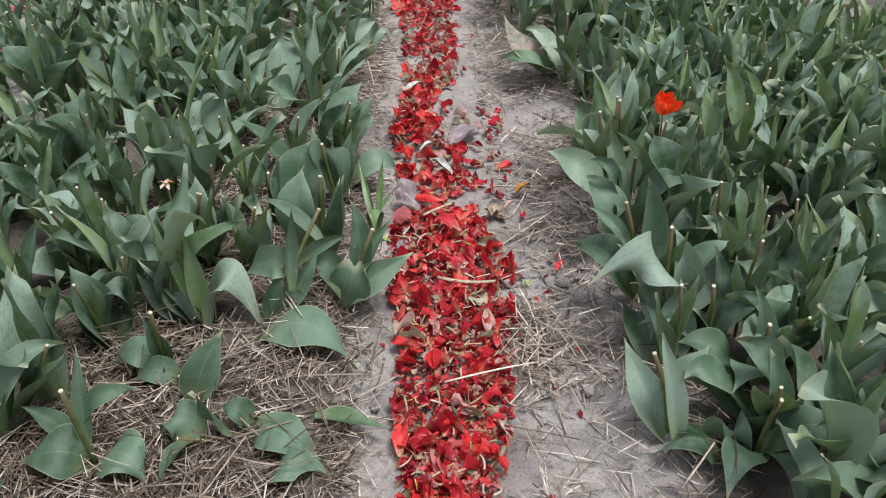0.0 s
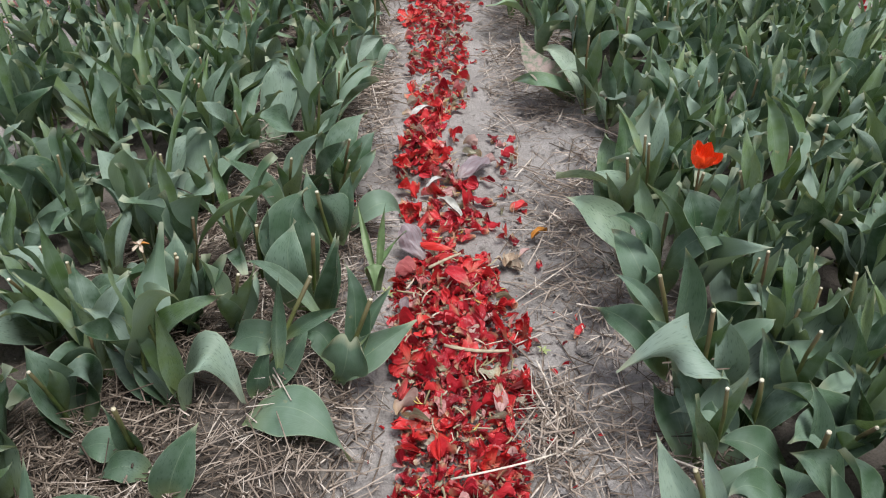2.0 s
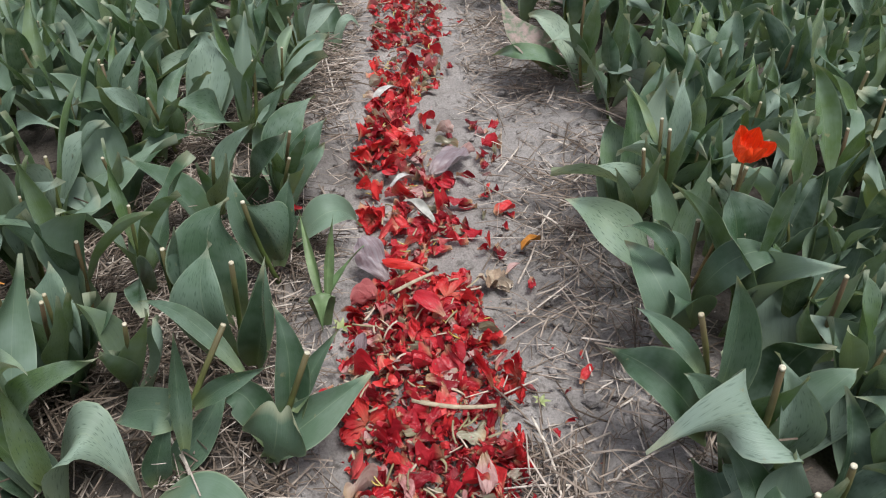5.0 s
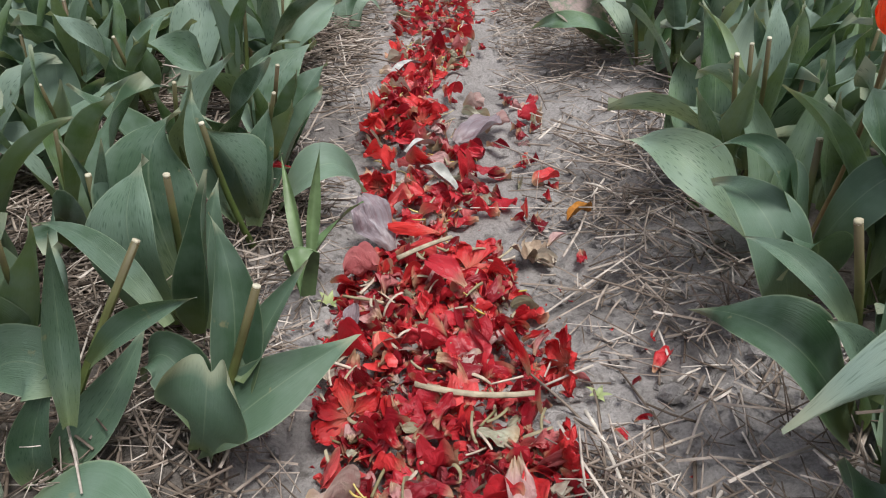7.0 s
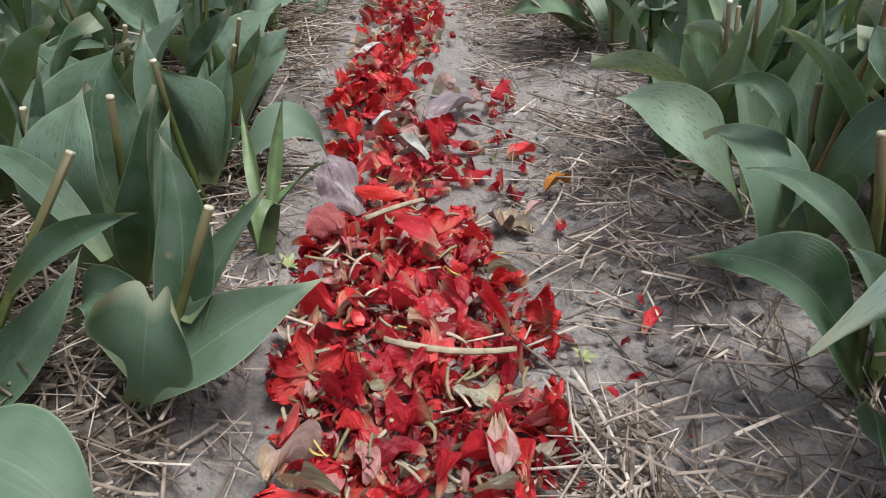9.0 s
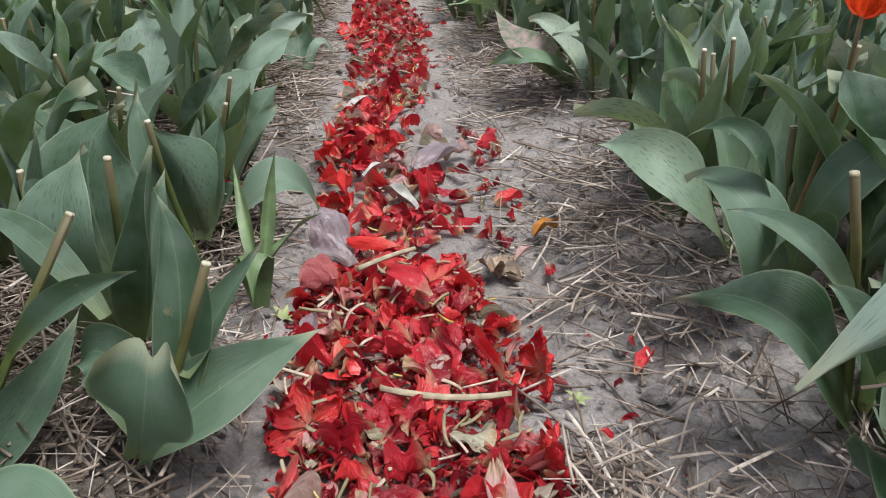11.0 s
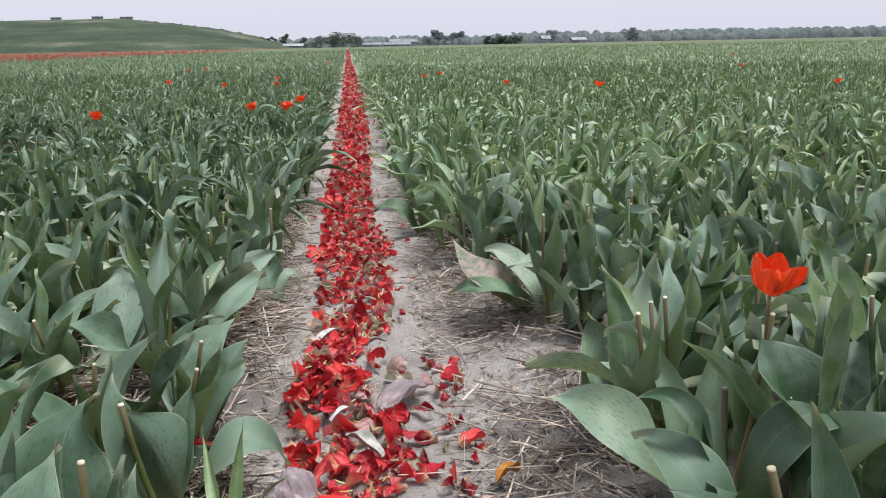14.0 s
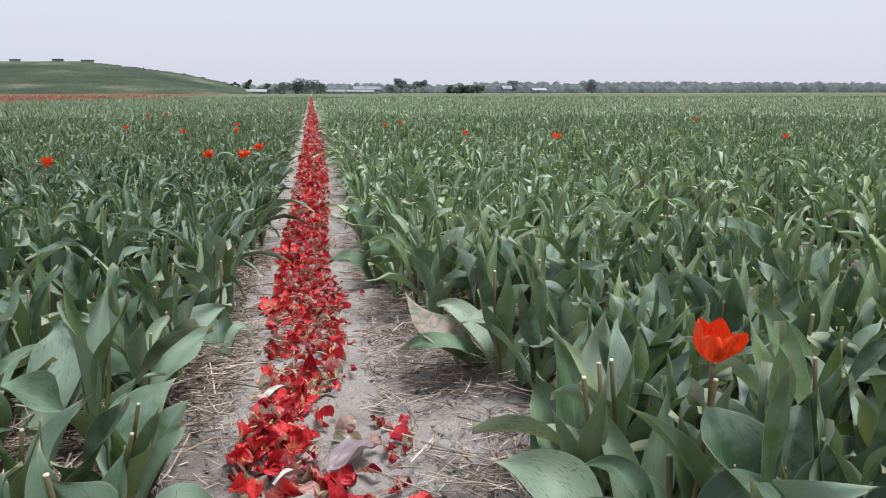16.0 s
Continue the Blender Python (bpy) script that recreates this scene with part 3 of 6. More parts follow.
def tulip(x, y, stem, leaves, label="grey-green tulip plant with cut stem beside the path"):
    """One cut tulip: its stem's top, and for each leaf the tip, a point half-way along, the width and the cupping."""
    z = float(ground_height(x, y))
    plant = tagged(new("tulip_plant"), label if stem else "grey-green tulip plant with broad leaves beside the path", "plant", "cut tulips in the beds")
    plant.location = (x, y, z)
    lift = (0.035 if x < 0.1 else 0.05) - z
    for k, (tx, ty, tz, mx, my, mz, width, cup) in enumerate(leaves):
        seed = int(abs(x * 991 + y * 577) * 100) + k
        away = Vector((mx, my, 0))
        root = Vector((0, 0, -0.015)) + away * (0.10 if away.length < 0.12 else 0.25)
        p, q, uv = blades(root, (tx, ty, tz + lift), width * 1.27, 0, cup, random.Random(seed).uniform(-0.3, 0.3) - 0.55 * tx / max(math.hypot(tx, ty), 0.03), 16, 8, seed=seed, bend=(mx, my, mz + lift), wave=0.11)
        # further plants of the right bed take the lightened green
        part("leaf", quads_mesh("leaf", p, q, MIXED if x > 0.2 and y > 1.3 else LEAF, uv), plant)
    if stem:
        # the two upper leaves that clasp the stem
        r = random.Random(int(abs(x) * 7919 + abs(y) * 104729))
        a = r.uniform(-0.6, 0.6)
        for share, out in ((1.0, 0.024), (0.84, 0.032)):
            sx, sy, sz = stem[0] * share, stem[1] * share, (stem[2] + lift) * share
            tip = (sx + out * math.cos(a), sy + out * math.sin(a), sz + r.uniform(-0.008, 0.016))
            mid = (sx * 0.62 + 0.7 * out * math.cos(a), sy * 0.62 + 0.7 * out * math.sin(a), sz * 0.6)
            p, q, uv = blades((stem[0] * 0.2, stem[1] * 0.2, (stem[2] + lift) * 0.2), tip, r.uniform(0.040, 0.052), 0, 0.8, r.uniform(-0.3, 0.3), 12, 6, seed=int(abs(sx) * 1e5) % 9999, bend=mid, wave=0.08)
            a += math.pi + r.uniform(-0.5, 0.5)
            part("leaf", quads_mesh("leaf", p, q, YOUNG, uv), plant)
        stem_parts(plant, (stem[0], stem[1], stem[2] + lift), seed=int(abs(x) * 1000))
    PLACED.append((x, y))
    return plant


PLACED = []
tulip(-0.318, 0.985, (-0.035, 0.029, 0.197), [(0.083, 0.004, 0.015, 0.037, 0.029, 0.095, 0.07, 0.3), (-0.135, 0.062, 0.155, -0.078, 0.054, 0.095, 0.045, 0.4), (-0.061, 0.01, 0.115, -0.053, 0.033, 0.045, 0.05, 0.4), (-0.118, 0.055, 0.095, -0.076, 0.038, 0.035, 0.04, 0.4)])
tulip(-0.363, 1.188, (0.018, -0.029, 0.163), [(-0.001, 0.041, 0.155, 0, 0.007, 0.095, 0.07, 0.4), (0.057, -0.006, 0.145, 0.044, -0.019, 0.075, 0.06, 0.4), (-0.044, -0.065, 0.045, 0.007, -0.062, 0.055, 0.05, 0.4)])
tulip(-0.124, 1.45, None, [(0.117, 0.046, -0.012, 0.074, 0.004, 0.05, 0.05, 0.3), (0.036, -0.011, 0.055, 0.015, -0.004, 0.025, 0.04, 0.4)])
tulip(-0.131, 1.531, (0.028, -0.048, 0.13), [(0.074, 0.032, 0.105, 0.045, 0.01, 0.065, 0.045, 0.5), (0.074, 0.096, 0.115, 0.039, 0.059, 0.075, 0.045, 0.5), (-0.012, -0.006, 0.115, -0.015, 0.004, 0.045, 0.05, 0.5)])
tulip(-0.204, 1.526, None, [(0.098, -0.035, 0.172, 0.054, -0.015, 0.095, 0.055, 0.45), (0.004, -0.021, 0.095, 0.026, -0.005, 0.045, 0.05, 0.4)])
tulip(-0.222, 1.481, (0.019, -0.041, 0.161), [(0.062, 0.047, 0.165, 0.021, 0.055, 0.095, 0.05, 0.5), (-0.11, -0.017, 0.154, -0.067, -0.001, 0.085, 0.055, 0.4), (0.003, 0.017, 0.105, -0.011, 0.042, 0.045, 0.05, 0.4)])
tulip(-0.13, 1.57, (0.025, -0.037, 0.146), [(0.051, 0.117, 0.125, 0.002, 0.065, 0.085, 0.06, 0.3), (-0.04, 0.057, 0.115, -0.037, 0.073, 0.055, 0.045, 0.4), (-0.019, 0.158, 0.085, -0.037, 0.12, 0.065, 0.04, 0.4)])
tulip(-0.195, 1.872, None, [(-0.029, -0.03, 0.08, 0.018, -0.043, 0.065, 0.06, 0.1), (0.065, -0.041, 0.075, 0.017, -0.061, 0.065, 0.05, 0.1)])
tulip(-0.388, 1.506, (0.021, -0.04, 0.15), [(-0.01, 0.09, 0.17, -0.019, 0.085, 0.115, 0.07, 0.6), (0.114, 0.175, 0.055, 0.048, 0.081, 0.085, 0.035, 0.3), (-0.046, 0.017, 0.125, -0.064, 0.059, 0.065, 0.05, 0.4), (-0.134, -0.006, 0.035, -0.057, -0.006, 0.065, 0.05, 0.3), (0.054, 0.049, 0.125, 0.017, 0.053, 0.065, 0.05, 0.4)])
tulip(-0.325, 1.688, (-0.02, -0.04, 0.147), [(0.011, 0.173, 0.165, 0.043, 0.156, 0.115, 0.07, 0.35), (0.101, 0.11, 0.135, 0.082, 0.129, 0.085, 0.045, 0.4)])
tulip(-0.346, 1.792, None, [(0.077, -0.027, 0.135, 0.033, 0.002, 0.065, 0.055, 0.45), (-0.029, -0.053, 0.115, -0.021, 0.004, 0.065, 0.05, 0.4)])
tulip(-0.273, 1.136, (0.037, -0.042, 0.175), [(-0.026, -0.008, 0.18, -0.02, 0.007, 0.105, 0.05, 0.5), (0.047, 0.008, 0.135, 0.047, 0.007, 0.085, 0.05, 0.5), (-0.006, -0.001, 0.095, -0.005, 0.003, 0.045, 0.06, 0.4)])
tulip(-0.37, 1.166, (0.041, -0.044, 0.185), [(-0.001, 0.015, 0.155, 0.009, -0.002, 0.095, 0.06, 0.5), (0.095, 0.002, 0.155, 0.055, -0.009, 0.065, 0.055, 0.4), (0.023, 0.037, 0.135, 0.033, 0, 0.065, 0.05, 0.4)])
tulip(-0.563, 0.775, (0.096, 0.013, 0.162), [(0.102, 0.044, 0.135, 0.049, -0.004, 0.135, 0.05, 0.4), (0.079, 0.011, 0.135, 0.05, 0.015, 0.065, 0.05, 0.4)])
tulip(-0.568, 0.911, None, [(0.008, 0.009, 0.165, -0.007, 0.006, 0.085, 0.085, 0.4), (0.045, -0.011, 0.17, 0.038, 0.005, 0.085, 0.085, 0.4)])
tulip(-0.479, 0.967, (0.002, -0.046, 0.157), [(-0.02, -0.001, 0.165, -0.005, -0.017, 0.105, 0.06, 0.5), (-0.002, 0, 0.085, 0.04, 0.015, 0.095, 0.055, 0.4), (-0.038, 0.007, 0.055, -0.011, -0.002, 0.045, 0.07, 0.5)])
tulip(-0.599, 1.181, (0.035, -0.093, 0.174), [(0.065, -0.056, 0.145, 0.039, -0.038, 0.085, 0.045, 0.4), (-0.037, -0.028, 0.035, 0.006, -0.043, 0.065, 0.05, 0.4), (-0.092, -0.031, 0.045, -0.04, -0.065, 0.045, 0.06, 0.4)])
tulip(-0.576, 1.207, (0.027, -0.04, 0.172), [(0.039, -0.025, 0.165, 0.045, -0.038, 0.115, 0.06, 0.4), (0.132, -0.018, 0.065, 0.106, -0.035, 0.085, 0.045, 0.3), (-0.097, 0.025, 0.095, -0.006, -0.001, 0.115, 0.045, 0.4)])
# right bed
tulip(0.402, 1.376, (-0.021, -0.04, 0.207), [(0.004, 0.161, 0.2, 0.033, 0.152, 0.11, 0.05, 0.5), (-0.011, 0.167, 0.14, 0.005, 0.155, 0.08, 0.055, 0.5), (0.084, 0.173, 0.21, 0.077, 0.183, 0.12, 0.06, 0.4), (-0.013, 0.171, 0.1, -0.002, 0.14, 0.05, 0.05, 0.4)])
tulip(0.451, 1.422, (-0.022, -0.039, 0.207), [(0.069, 0.151, 0.22, 0.087, 0.17, 0.13, 0.045, 0.5), (0.148, 0.009, 0.15, 0.093, 0.042, 0.09, 0.055, 0.4), (-0.009, -0.068, 0.11, 0.059, -0.026, 0.07, 0.07, 0.8)])
tulip(0.491, 1.299, (-0.008, -0.044, 0.228), [(0.068, 0.138, 0.21, 0.076, 0.264, 0.12, 0.06, 0.4), (-0.003, 0.078, 0.165, 0.015, 0.214, 0.11, 0.065, 0.5)])
tulip(0.436, 1.902, (-0.027, -0.036, 0.2), [(0.049, -0.018, 0.2, 0.077, 0.067, 0.1, 0.05, 0.5), (-0.087, -0.026, 0.11, -0.005, 0.027, 0.08, 0.06, 0.4), (-0.101, 0.119, 0.1, -0.052, 0.093, 0.08, 0.055, 0.6), (0.085, -0.037, 0.05, 0.078, 0.036, 0.04, 0.05, 0.4)])
faded = tulip(0.431, 1.97, None, [(-0.169, 0.036, 0.022, -0.091, -0.02, 0.05, 0.05, 0.3), (-0.143, 0.154, 0.1, -0.104, 0.023, 0.06, 0.062, 0.35)])
faded.children[1].data.materials[0] = FADED_LEAF  # bleached pinkish blade
tulip(0.525, 1.912, None, [(-0.071, -0.061, -0.01, -0.056, -0.061, 0.03, 0.055, 0.4)])
tulip(0.416, 0.855, (-0.027, -0.036, 0.208), [(-0.045, 0.087, 0.11, -0.012, 0.055, 0.08, 0.04, 0.4), (0.007, 0.048, 0.15, 0.016, 0.055, 0.07, 0.055, 0.5), (0.022, 0.018, 0.12, 0.059, 0.05, 0.05, 0.06, 0.4), (-0.006, 0.079, 0, -0.027, 0.097, 0.04, 0.06, 0.3)])
tulip(0.525, 0.735, (-0.05, -0.075, 0.174), [(0.009, -0.044, 0.12, -0.012, -0.047, 0.08, 0.065, 0.4), (-0.065, 0.036, 0.15, -0.006, 0.032, 0.1, 0.07, 0.4), (-0.132, 0.012, 0.1, -0.087, 0.018, 0.1, 0.05, 0.3), (0.058, -0.048, 0.09, 0.039, -0.035, 0.07, 0.06, 0.4)])
tulip(0.609, 0.876, (-0.044, -0.088, 0.172), [(-0.034, -0.007, 0.19, -0.02, -0.004, 0.1, 0.05, 0.5), (0.056, -0.064, 0.15, 0.011, -0.042, 0.1, 0.055, 0.4), (-0.124, -0.061, 0.11, -0.06, -0.019, 0.08, 0.06, 0.3)])
tulip(0.432, 0.987, (-0.022, -0.039, 0.213), [(0.073, 0.025, 0.17, 0.052, 0.059, 0.1, 0.06, 0.5), (-0.017, 0.079, 0.11, 0.016, 0.097, 0.06, 0.06, 0.4), (0.145, 0.043, 0.11, 0.126, 0.059, 0.05, 0.08, 0.3)])
tulip(0.552, 0.932, (-0.026, -0.037, 0.225), [(0.061, 0.088, 0.19, 0.09, 0.11, 0.1, 0.07, 0.5), (0.039, 0.127, 0.17, 0.017, 0.104, 0.07, 0.05, 0.4), (0.173, 0.082, 0.09, 0.121, 0.091, 0.1, 0.045, 0.3)])
tulip(0.673, 1.059, (-0.035, -0.028, 0.205), [(-0.008, 0.028, 0.15, 0.038, 0.042, 0.08, 0.06, 0.4), (0.145, 0.031, 0.08, 0.075, 0.047, 0.1, 0.05, 0.3), (0.075, -0.046, 0.12, 0.079, -0.002, 0.05, 0.07, 0.4)])
tulip(0.545, 1.1, (-0.024, -0.038, 0.22), [(0.058, 0.075, 0.17, 0.076, 0.084, 0.11, 0.05, 0.4), (0.025, 0.053, 0.07, -0.005, 0.079, 0.09, 0.06, 0.4), (0.097, 0.097, 0.15, 0.101, 0.118, 0.1, 0.07, 0.5)])
# further along the path
tulip(0.293, 2.813, None, [(-0.161, 0.05, 0.005, -0.089, -0.042, 0.04, 0.05, 0.3), (-0.048, 0.104, 0.055, -0.01, -0.071, 0.075, 0.05, 0.3), (0.012, -0.09, 0.105, 0.046, -0.116, 0.085, 0.055, 0.4)])
tulip(0.3, 3.114, None, [(-0.095, 0.06, 0.055, -0.055, 0.05, 0.115, 0.045, 0.4), (0.019, 0.02, 0.155, -0.012, -0.03, 0.075, 0.05, 0.4), (0.055, -0.14, 0.115, 0.029, -0.071, 0.055, 0.05, 0.4)])
tulip(0.446, 2.555, (-0.003, -0.045, 0.19), [(-0.102, 0.06, 0.13, -0.055, 0.05, 0.12, 0.07, 0.4), (0.006, 0.026, 0.14, 0.012, -0.034, 0.08, 0.05, 0.5), (-0.114, 0.055, 0.01, -0.074, 0.071, 0.03, 0.05, 0.3), (-0.05, -0.043, 0.17, -0.013, 0.076, 0.09, 0.055, 0.4)])
tulip(-0.085, 2.179, None, [(-0.014, 0.12, 0.08, -0.014, 0.066, 0.035, 0.06, 0.4), (0.063, 0.06, 0, 0.029, 0.029, 0.035, 0.025, 0.3)])
tulip(-0.131, 3.304, None, [(0.116, 0.05, 0.015, 0.067, 0.02, 0.065, 0.05, 0.3), (-0.013, -0.08, 0.125, 0.009, -0.05, 0.085, 0.05, 0.4)])
tulip(-0.205, 2.103, (0.011, -0.044, 0.164), [(0.079, 0.031, 0.135, 0.03, 0.045, 0.105, 0.05, 0.5), (-0.089, 0.127, 0.135, -0.053, 0.116, 0.085, 0.05, 0.5), (-0.012, 0.031, 0.125, -0.041, 0.094, 0.055, 0.06, 0.5)])
tulip(-0.156, 2.315, None, [(0.09, -0.07, 0.125, 0.057, -0.05, 0.085, 0.045, 0.5), (0.06, 0.05, 0.135, 0.029, 0.03, 0.075, 0.05, 0.4)])
tulip(-0.333, 2.068, None, [(0.009, -0.144, 0.155, -0.027, 0.013, 0.095, 0.075, 0.4), (0.083, -0.08, 0.085, 0.042, -0.08, 0.065, 0.04, 0.4)])


def path_tulip(root, top, leaves, label, kind=None):
    """A tulip beside the path: its root, its stem's cut top or None, and for each leaf the foot, a point half-way, the tip,
    the way across the blade, its width and its cupping (hollow upwards and towards the path's start where positive)."""
    plant = tagged(new("tulip_plant"), label, "plant", "cut tulips in the beds")
    plant.location = root
    seed = int(abs(root[0] * 991 + root[1] * 577) * 100)
    o = Vector(root)
    for k, (foot, mid, tip, across, width, cup, *form) in enumerate(leaves):
        foot, mid, tip, across = Vector(foot) - o, Vector(mid) - o, Vector(tip) - o, Vector(across)
        if across.cross(tip - foot).dot(Vector((0.0, -0.6, 0.8))) < 0:
            across = -across
        p, q, uv = blades(foot, tip, width, 0, cup, random.Random(seed + k).uniform(-0.25, 0.25), 22 if form else 18, 20 if form else 10, form[0] if form else "leaf", seed=seed + k, bend=mid, wave=0.08, across=across)
        part("leaf", quads_mesh("leaf", p, q, kind or LEAF, uv), plant)
    if top:
        stem_parts(plant, Vector(top) - o, thick=0.0041, seed=seed)
    PLACED.append((root[0], root[1]))
    return plant


path_tulip((-0.104, 1.046, 0.034), (-0.043, 1.069, 0.181), [
    ((-0.102, 1.044, 0.040), (-0.040, 1.058, 0.090), (0.023, 1.112, 0.100), (-0.1, 0.8, 0.6), 0.060, 0.40),
    ((-0.098, 1.036, 0.046), (-0.082, 1.014, 0.098), (-0.072, 1.036, 0.146), (0.88, -0.4, 0.02), 0.076, 0.10, "heart"),
    ((-0.080, 1.048, 0.060), (-0.068, 1.086, 0.150), (-0.084, 1.118, 0.216), (0.9, 0.3, 0.0), 0.046, 0.6),
    ((-0.066, 1.056, 0.100), (-0.044, 1.086, 0.132), (-0.011, 1.105, 0.180), (0.6, -0.5, -0.4), 0.030, 0.6),
    ((-0.096, 1.050, 0.050), (-0.124, 1.078, 0.106), (-0.155, 1.085, 0.076), (0.3, 0.6, 0.7), 0.052, 0.3)],
    "grey-green tulip plant with one rounded cupped leaf beside the petals", DIMMED)
path_tulip((-0.223, 1.008, 0.034), (-0.130, 1.086, 0.211), [
    ((-0.168, 1.044, 0.130), (-0.120, 1.036, 0.176), (-0.078, 1.042, 0.192), (0.0, 0.5, 0.8), 0.028, 0.7),
    ((-0.212, 1.010, 0.048), (-0.168, 1.044, 0.088), (-0.134, 1.080, 0.145), (0.9, -0.1, -0.2), 0.046, 0.6),
    ((-0.216, 1.010, 0.045), (-0.208, 1.012, 0.092), (-0.184, 1.035, 0.148), (1.0, 0.2, 0.0), 0.038, 0.6),
    ((-0.180, 1.012, 0.100), (-0.176, 1.036, 0.180), (-0.166, 1.042, 0.248), (0.9, 0.5, -0.2), 0.030, 0.9),
    ((-0.184, 1.034, 0.125), (-0.214, 1.030, 0.146), (-0.260, 1.048, 0.104), (0.2, 0.4, 0.9), 0.064, 0.1),
    ((-0.226, 0.966, 0.045), (-0.140, 0.944, 0.084), (-0.070, 0.898, 0.028), (0.4, 0.85, 0.1), 0.088, -0.15)],
    "leaning grey-green tulip plant with a leaf spread over straw", DIMMED)
path_tulip((-0.152, 1.205, 0.034), (-0.137, 1.189, 0.211), [
    ((-0.158, 1.190, 0.045), (-0.180, 1.182, 0.148), (-0.172, 1.238, 0.206), (0.9, -0.3, 0.25), 0.096, 0.2),
    ((-0.164, 1.250, 0.045), (-0.188, 1.275, 0.165), (-0.156, 1.310, 0.216), (0.95, 0.0, 0.2), 0.108, 0.2),
    ((-0.126, 1.096, 0.125), (-0.186, 1.136, 0.176), (-0.244, 1.160, 0.182), (0.2, 0.8, 0.5), 0.026, 0.3),
    ((-0.128, 1.170, 0.055), (-0.104, 1.146, 0.155), (-0.092, 1.158, 0.232), (0.8, -0.5, 0.1), 0.050, 0.7),
    ((-0.130, 1.185, 0.050), (-0.118, 1.196, 0.130), (-0.105, 1.225, 0.190), (0.9, 0.3, 0.1), 0.044, 0.6)],
    "tulip plant with broad grey-green leaves marked by dark dashes", DIMMED)
path_tulip((-0.250, 1.285, 0.034), (-0.243, 1.270, 0.170), [
    ((-0.254, 1.285, 0.045), (-0.240, 1.280, 0.125), (-0.262, 1.272, 0.206), (0.9, 0.2, 0.0), 0.030, 0.8),
    ((-0.246, 1.285, 0.045), (-0.228, 1.270, 0.140), (-0.218, 1.262, 0.212), (0.8, -0.4, 0.0), 0.030, 0.8)],
    "small yellow-green tulip shoot with narrow leaves")
path_tulip((-0.118, 1.362, 0.030), (-0.147, 1.335, 0.193), [
    ((-0.112, 1.372, 0.060), (-0.124, 1.350, 0.135), (-0.152, 1.345, 0.188), (0.9, 0.3, 0.35), 0.088, -0.75),
    ((-0.130, 1.370, 0.060), (-0.158, 1.360, 0.150), (-0.170, 1.395, 0.205), (0.8, 0.4, 0.1), 0.050, 0.6),
    ((-0.120, 1.372, 0.050), (-0.105, 1.395, 0.130), (-0.095, 1.420, 0.180), (0.9, 0.0, 0.2), 0.044, 0.6)],
    "tulip plant with a large cupped leaf curled at its rim", DIMMED)
SHOOT = varied("pale_green_leaf", [(0.0, (0.10, 0.165, 0.070)), (1.0, (0.15, 0.22, 0.10))], 0.45, 40)
path_tulip((-0.048, 1.262, 0.020), None, [
    ((-0.050, 1.285, 0.050), (-0.066, 1.338, 0.085), (-0.085, 1.396, 0.134), (0.8, -0.2, 0.4), 0.019, 0.6),
    ((-0.046, 1.280, 0.045), (-0.040, 1.318, 0.110), (-0.030, 1.336, 0.168), (0.9, 0.3, 0.0), 0.017, 0.7),
    ((-0.048, 1.275, 0.050), (-0.024, 1.328, 0.072), (0.005, 1.384, 0.072), (0.5, -0.5, 0.6), 0.024, 0.4),
    ((-0.048, 1.270, 0.024), (-0.050, 1.268, 0.088), (-0.048, 1.232, 0.046), (0.9, 0.1, 0.0), 0.040, -0.3)],
    "small yellow-green tulip shoot at the path's edge", SHOOT)
path_tulip((0.412, 1.040, 0.048), (0.363, 1.033, 0.252), [
    ((0.412, 1.034, 0.050), (0.348, 1.046, 0.142), (0.302, 1.132, 0.106), (0.45, 0.8, 0.35), 0.076, 0.25),
    ((0.382, 1.034, 0.160), (0.350, 1.064, 0.198), (0.322, 1.105, 0.196), (0.5, 0.5, 0.6), 0.028, 0.6),
    ((0.410, 1.036, 0.095), (0.416, 1.050, 0.205), (0.392, 1.042, 0.296), (0.9, 0.1, 0.0), 0.060, 0.6),
    ((0.414, 1.036, 0.070), (0.384, 1.020, 0.150), (0.352, 1.016, 0.185), (0.5, 0.6, 0.5), 0.044, 0.6)],
    "grey-green tulip plant with cut stem beside the bare soil", DIMMED)
path_tulip((0.440, 0.975, 0.048), (0.411, 0.950, 0.262), [
    ((0.430, 0.975, 0.055), (0.392, 0.936, 0.214), (0.292, 0.925, 0.172), (0.6, -0.3, -0.7), 0.104, -0.2),
    ((0.428, 0.968, 0.090), (0.408, 0.930, 0.118), (0.398, 0.904, 0.074), (0.8, -0.3, 0.2), 0.054, -0.1),
    ((0.440, 0.970, 0.080), (0.450, 0.965, 0.170), (0.424, 0.985, 0.245), (0.9, 0.2, 0.0), 0.066, 0.7),
    ((0.445, 0.980, 0.070), (0.490, 0.985, 0.170), (0.530, 1.000, 0.200), (0.1, 0.9, 0.3), 0.060, 0.4)],
    "tulip plant with one broad leaf folded over the path's edge")
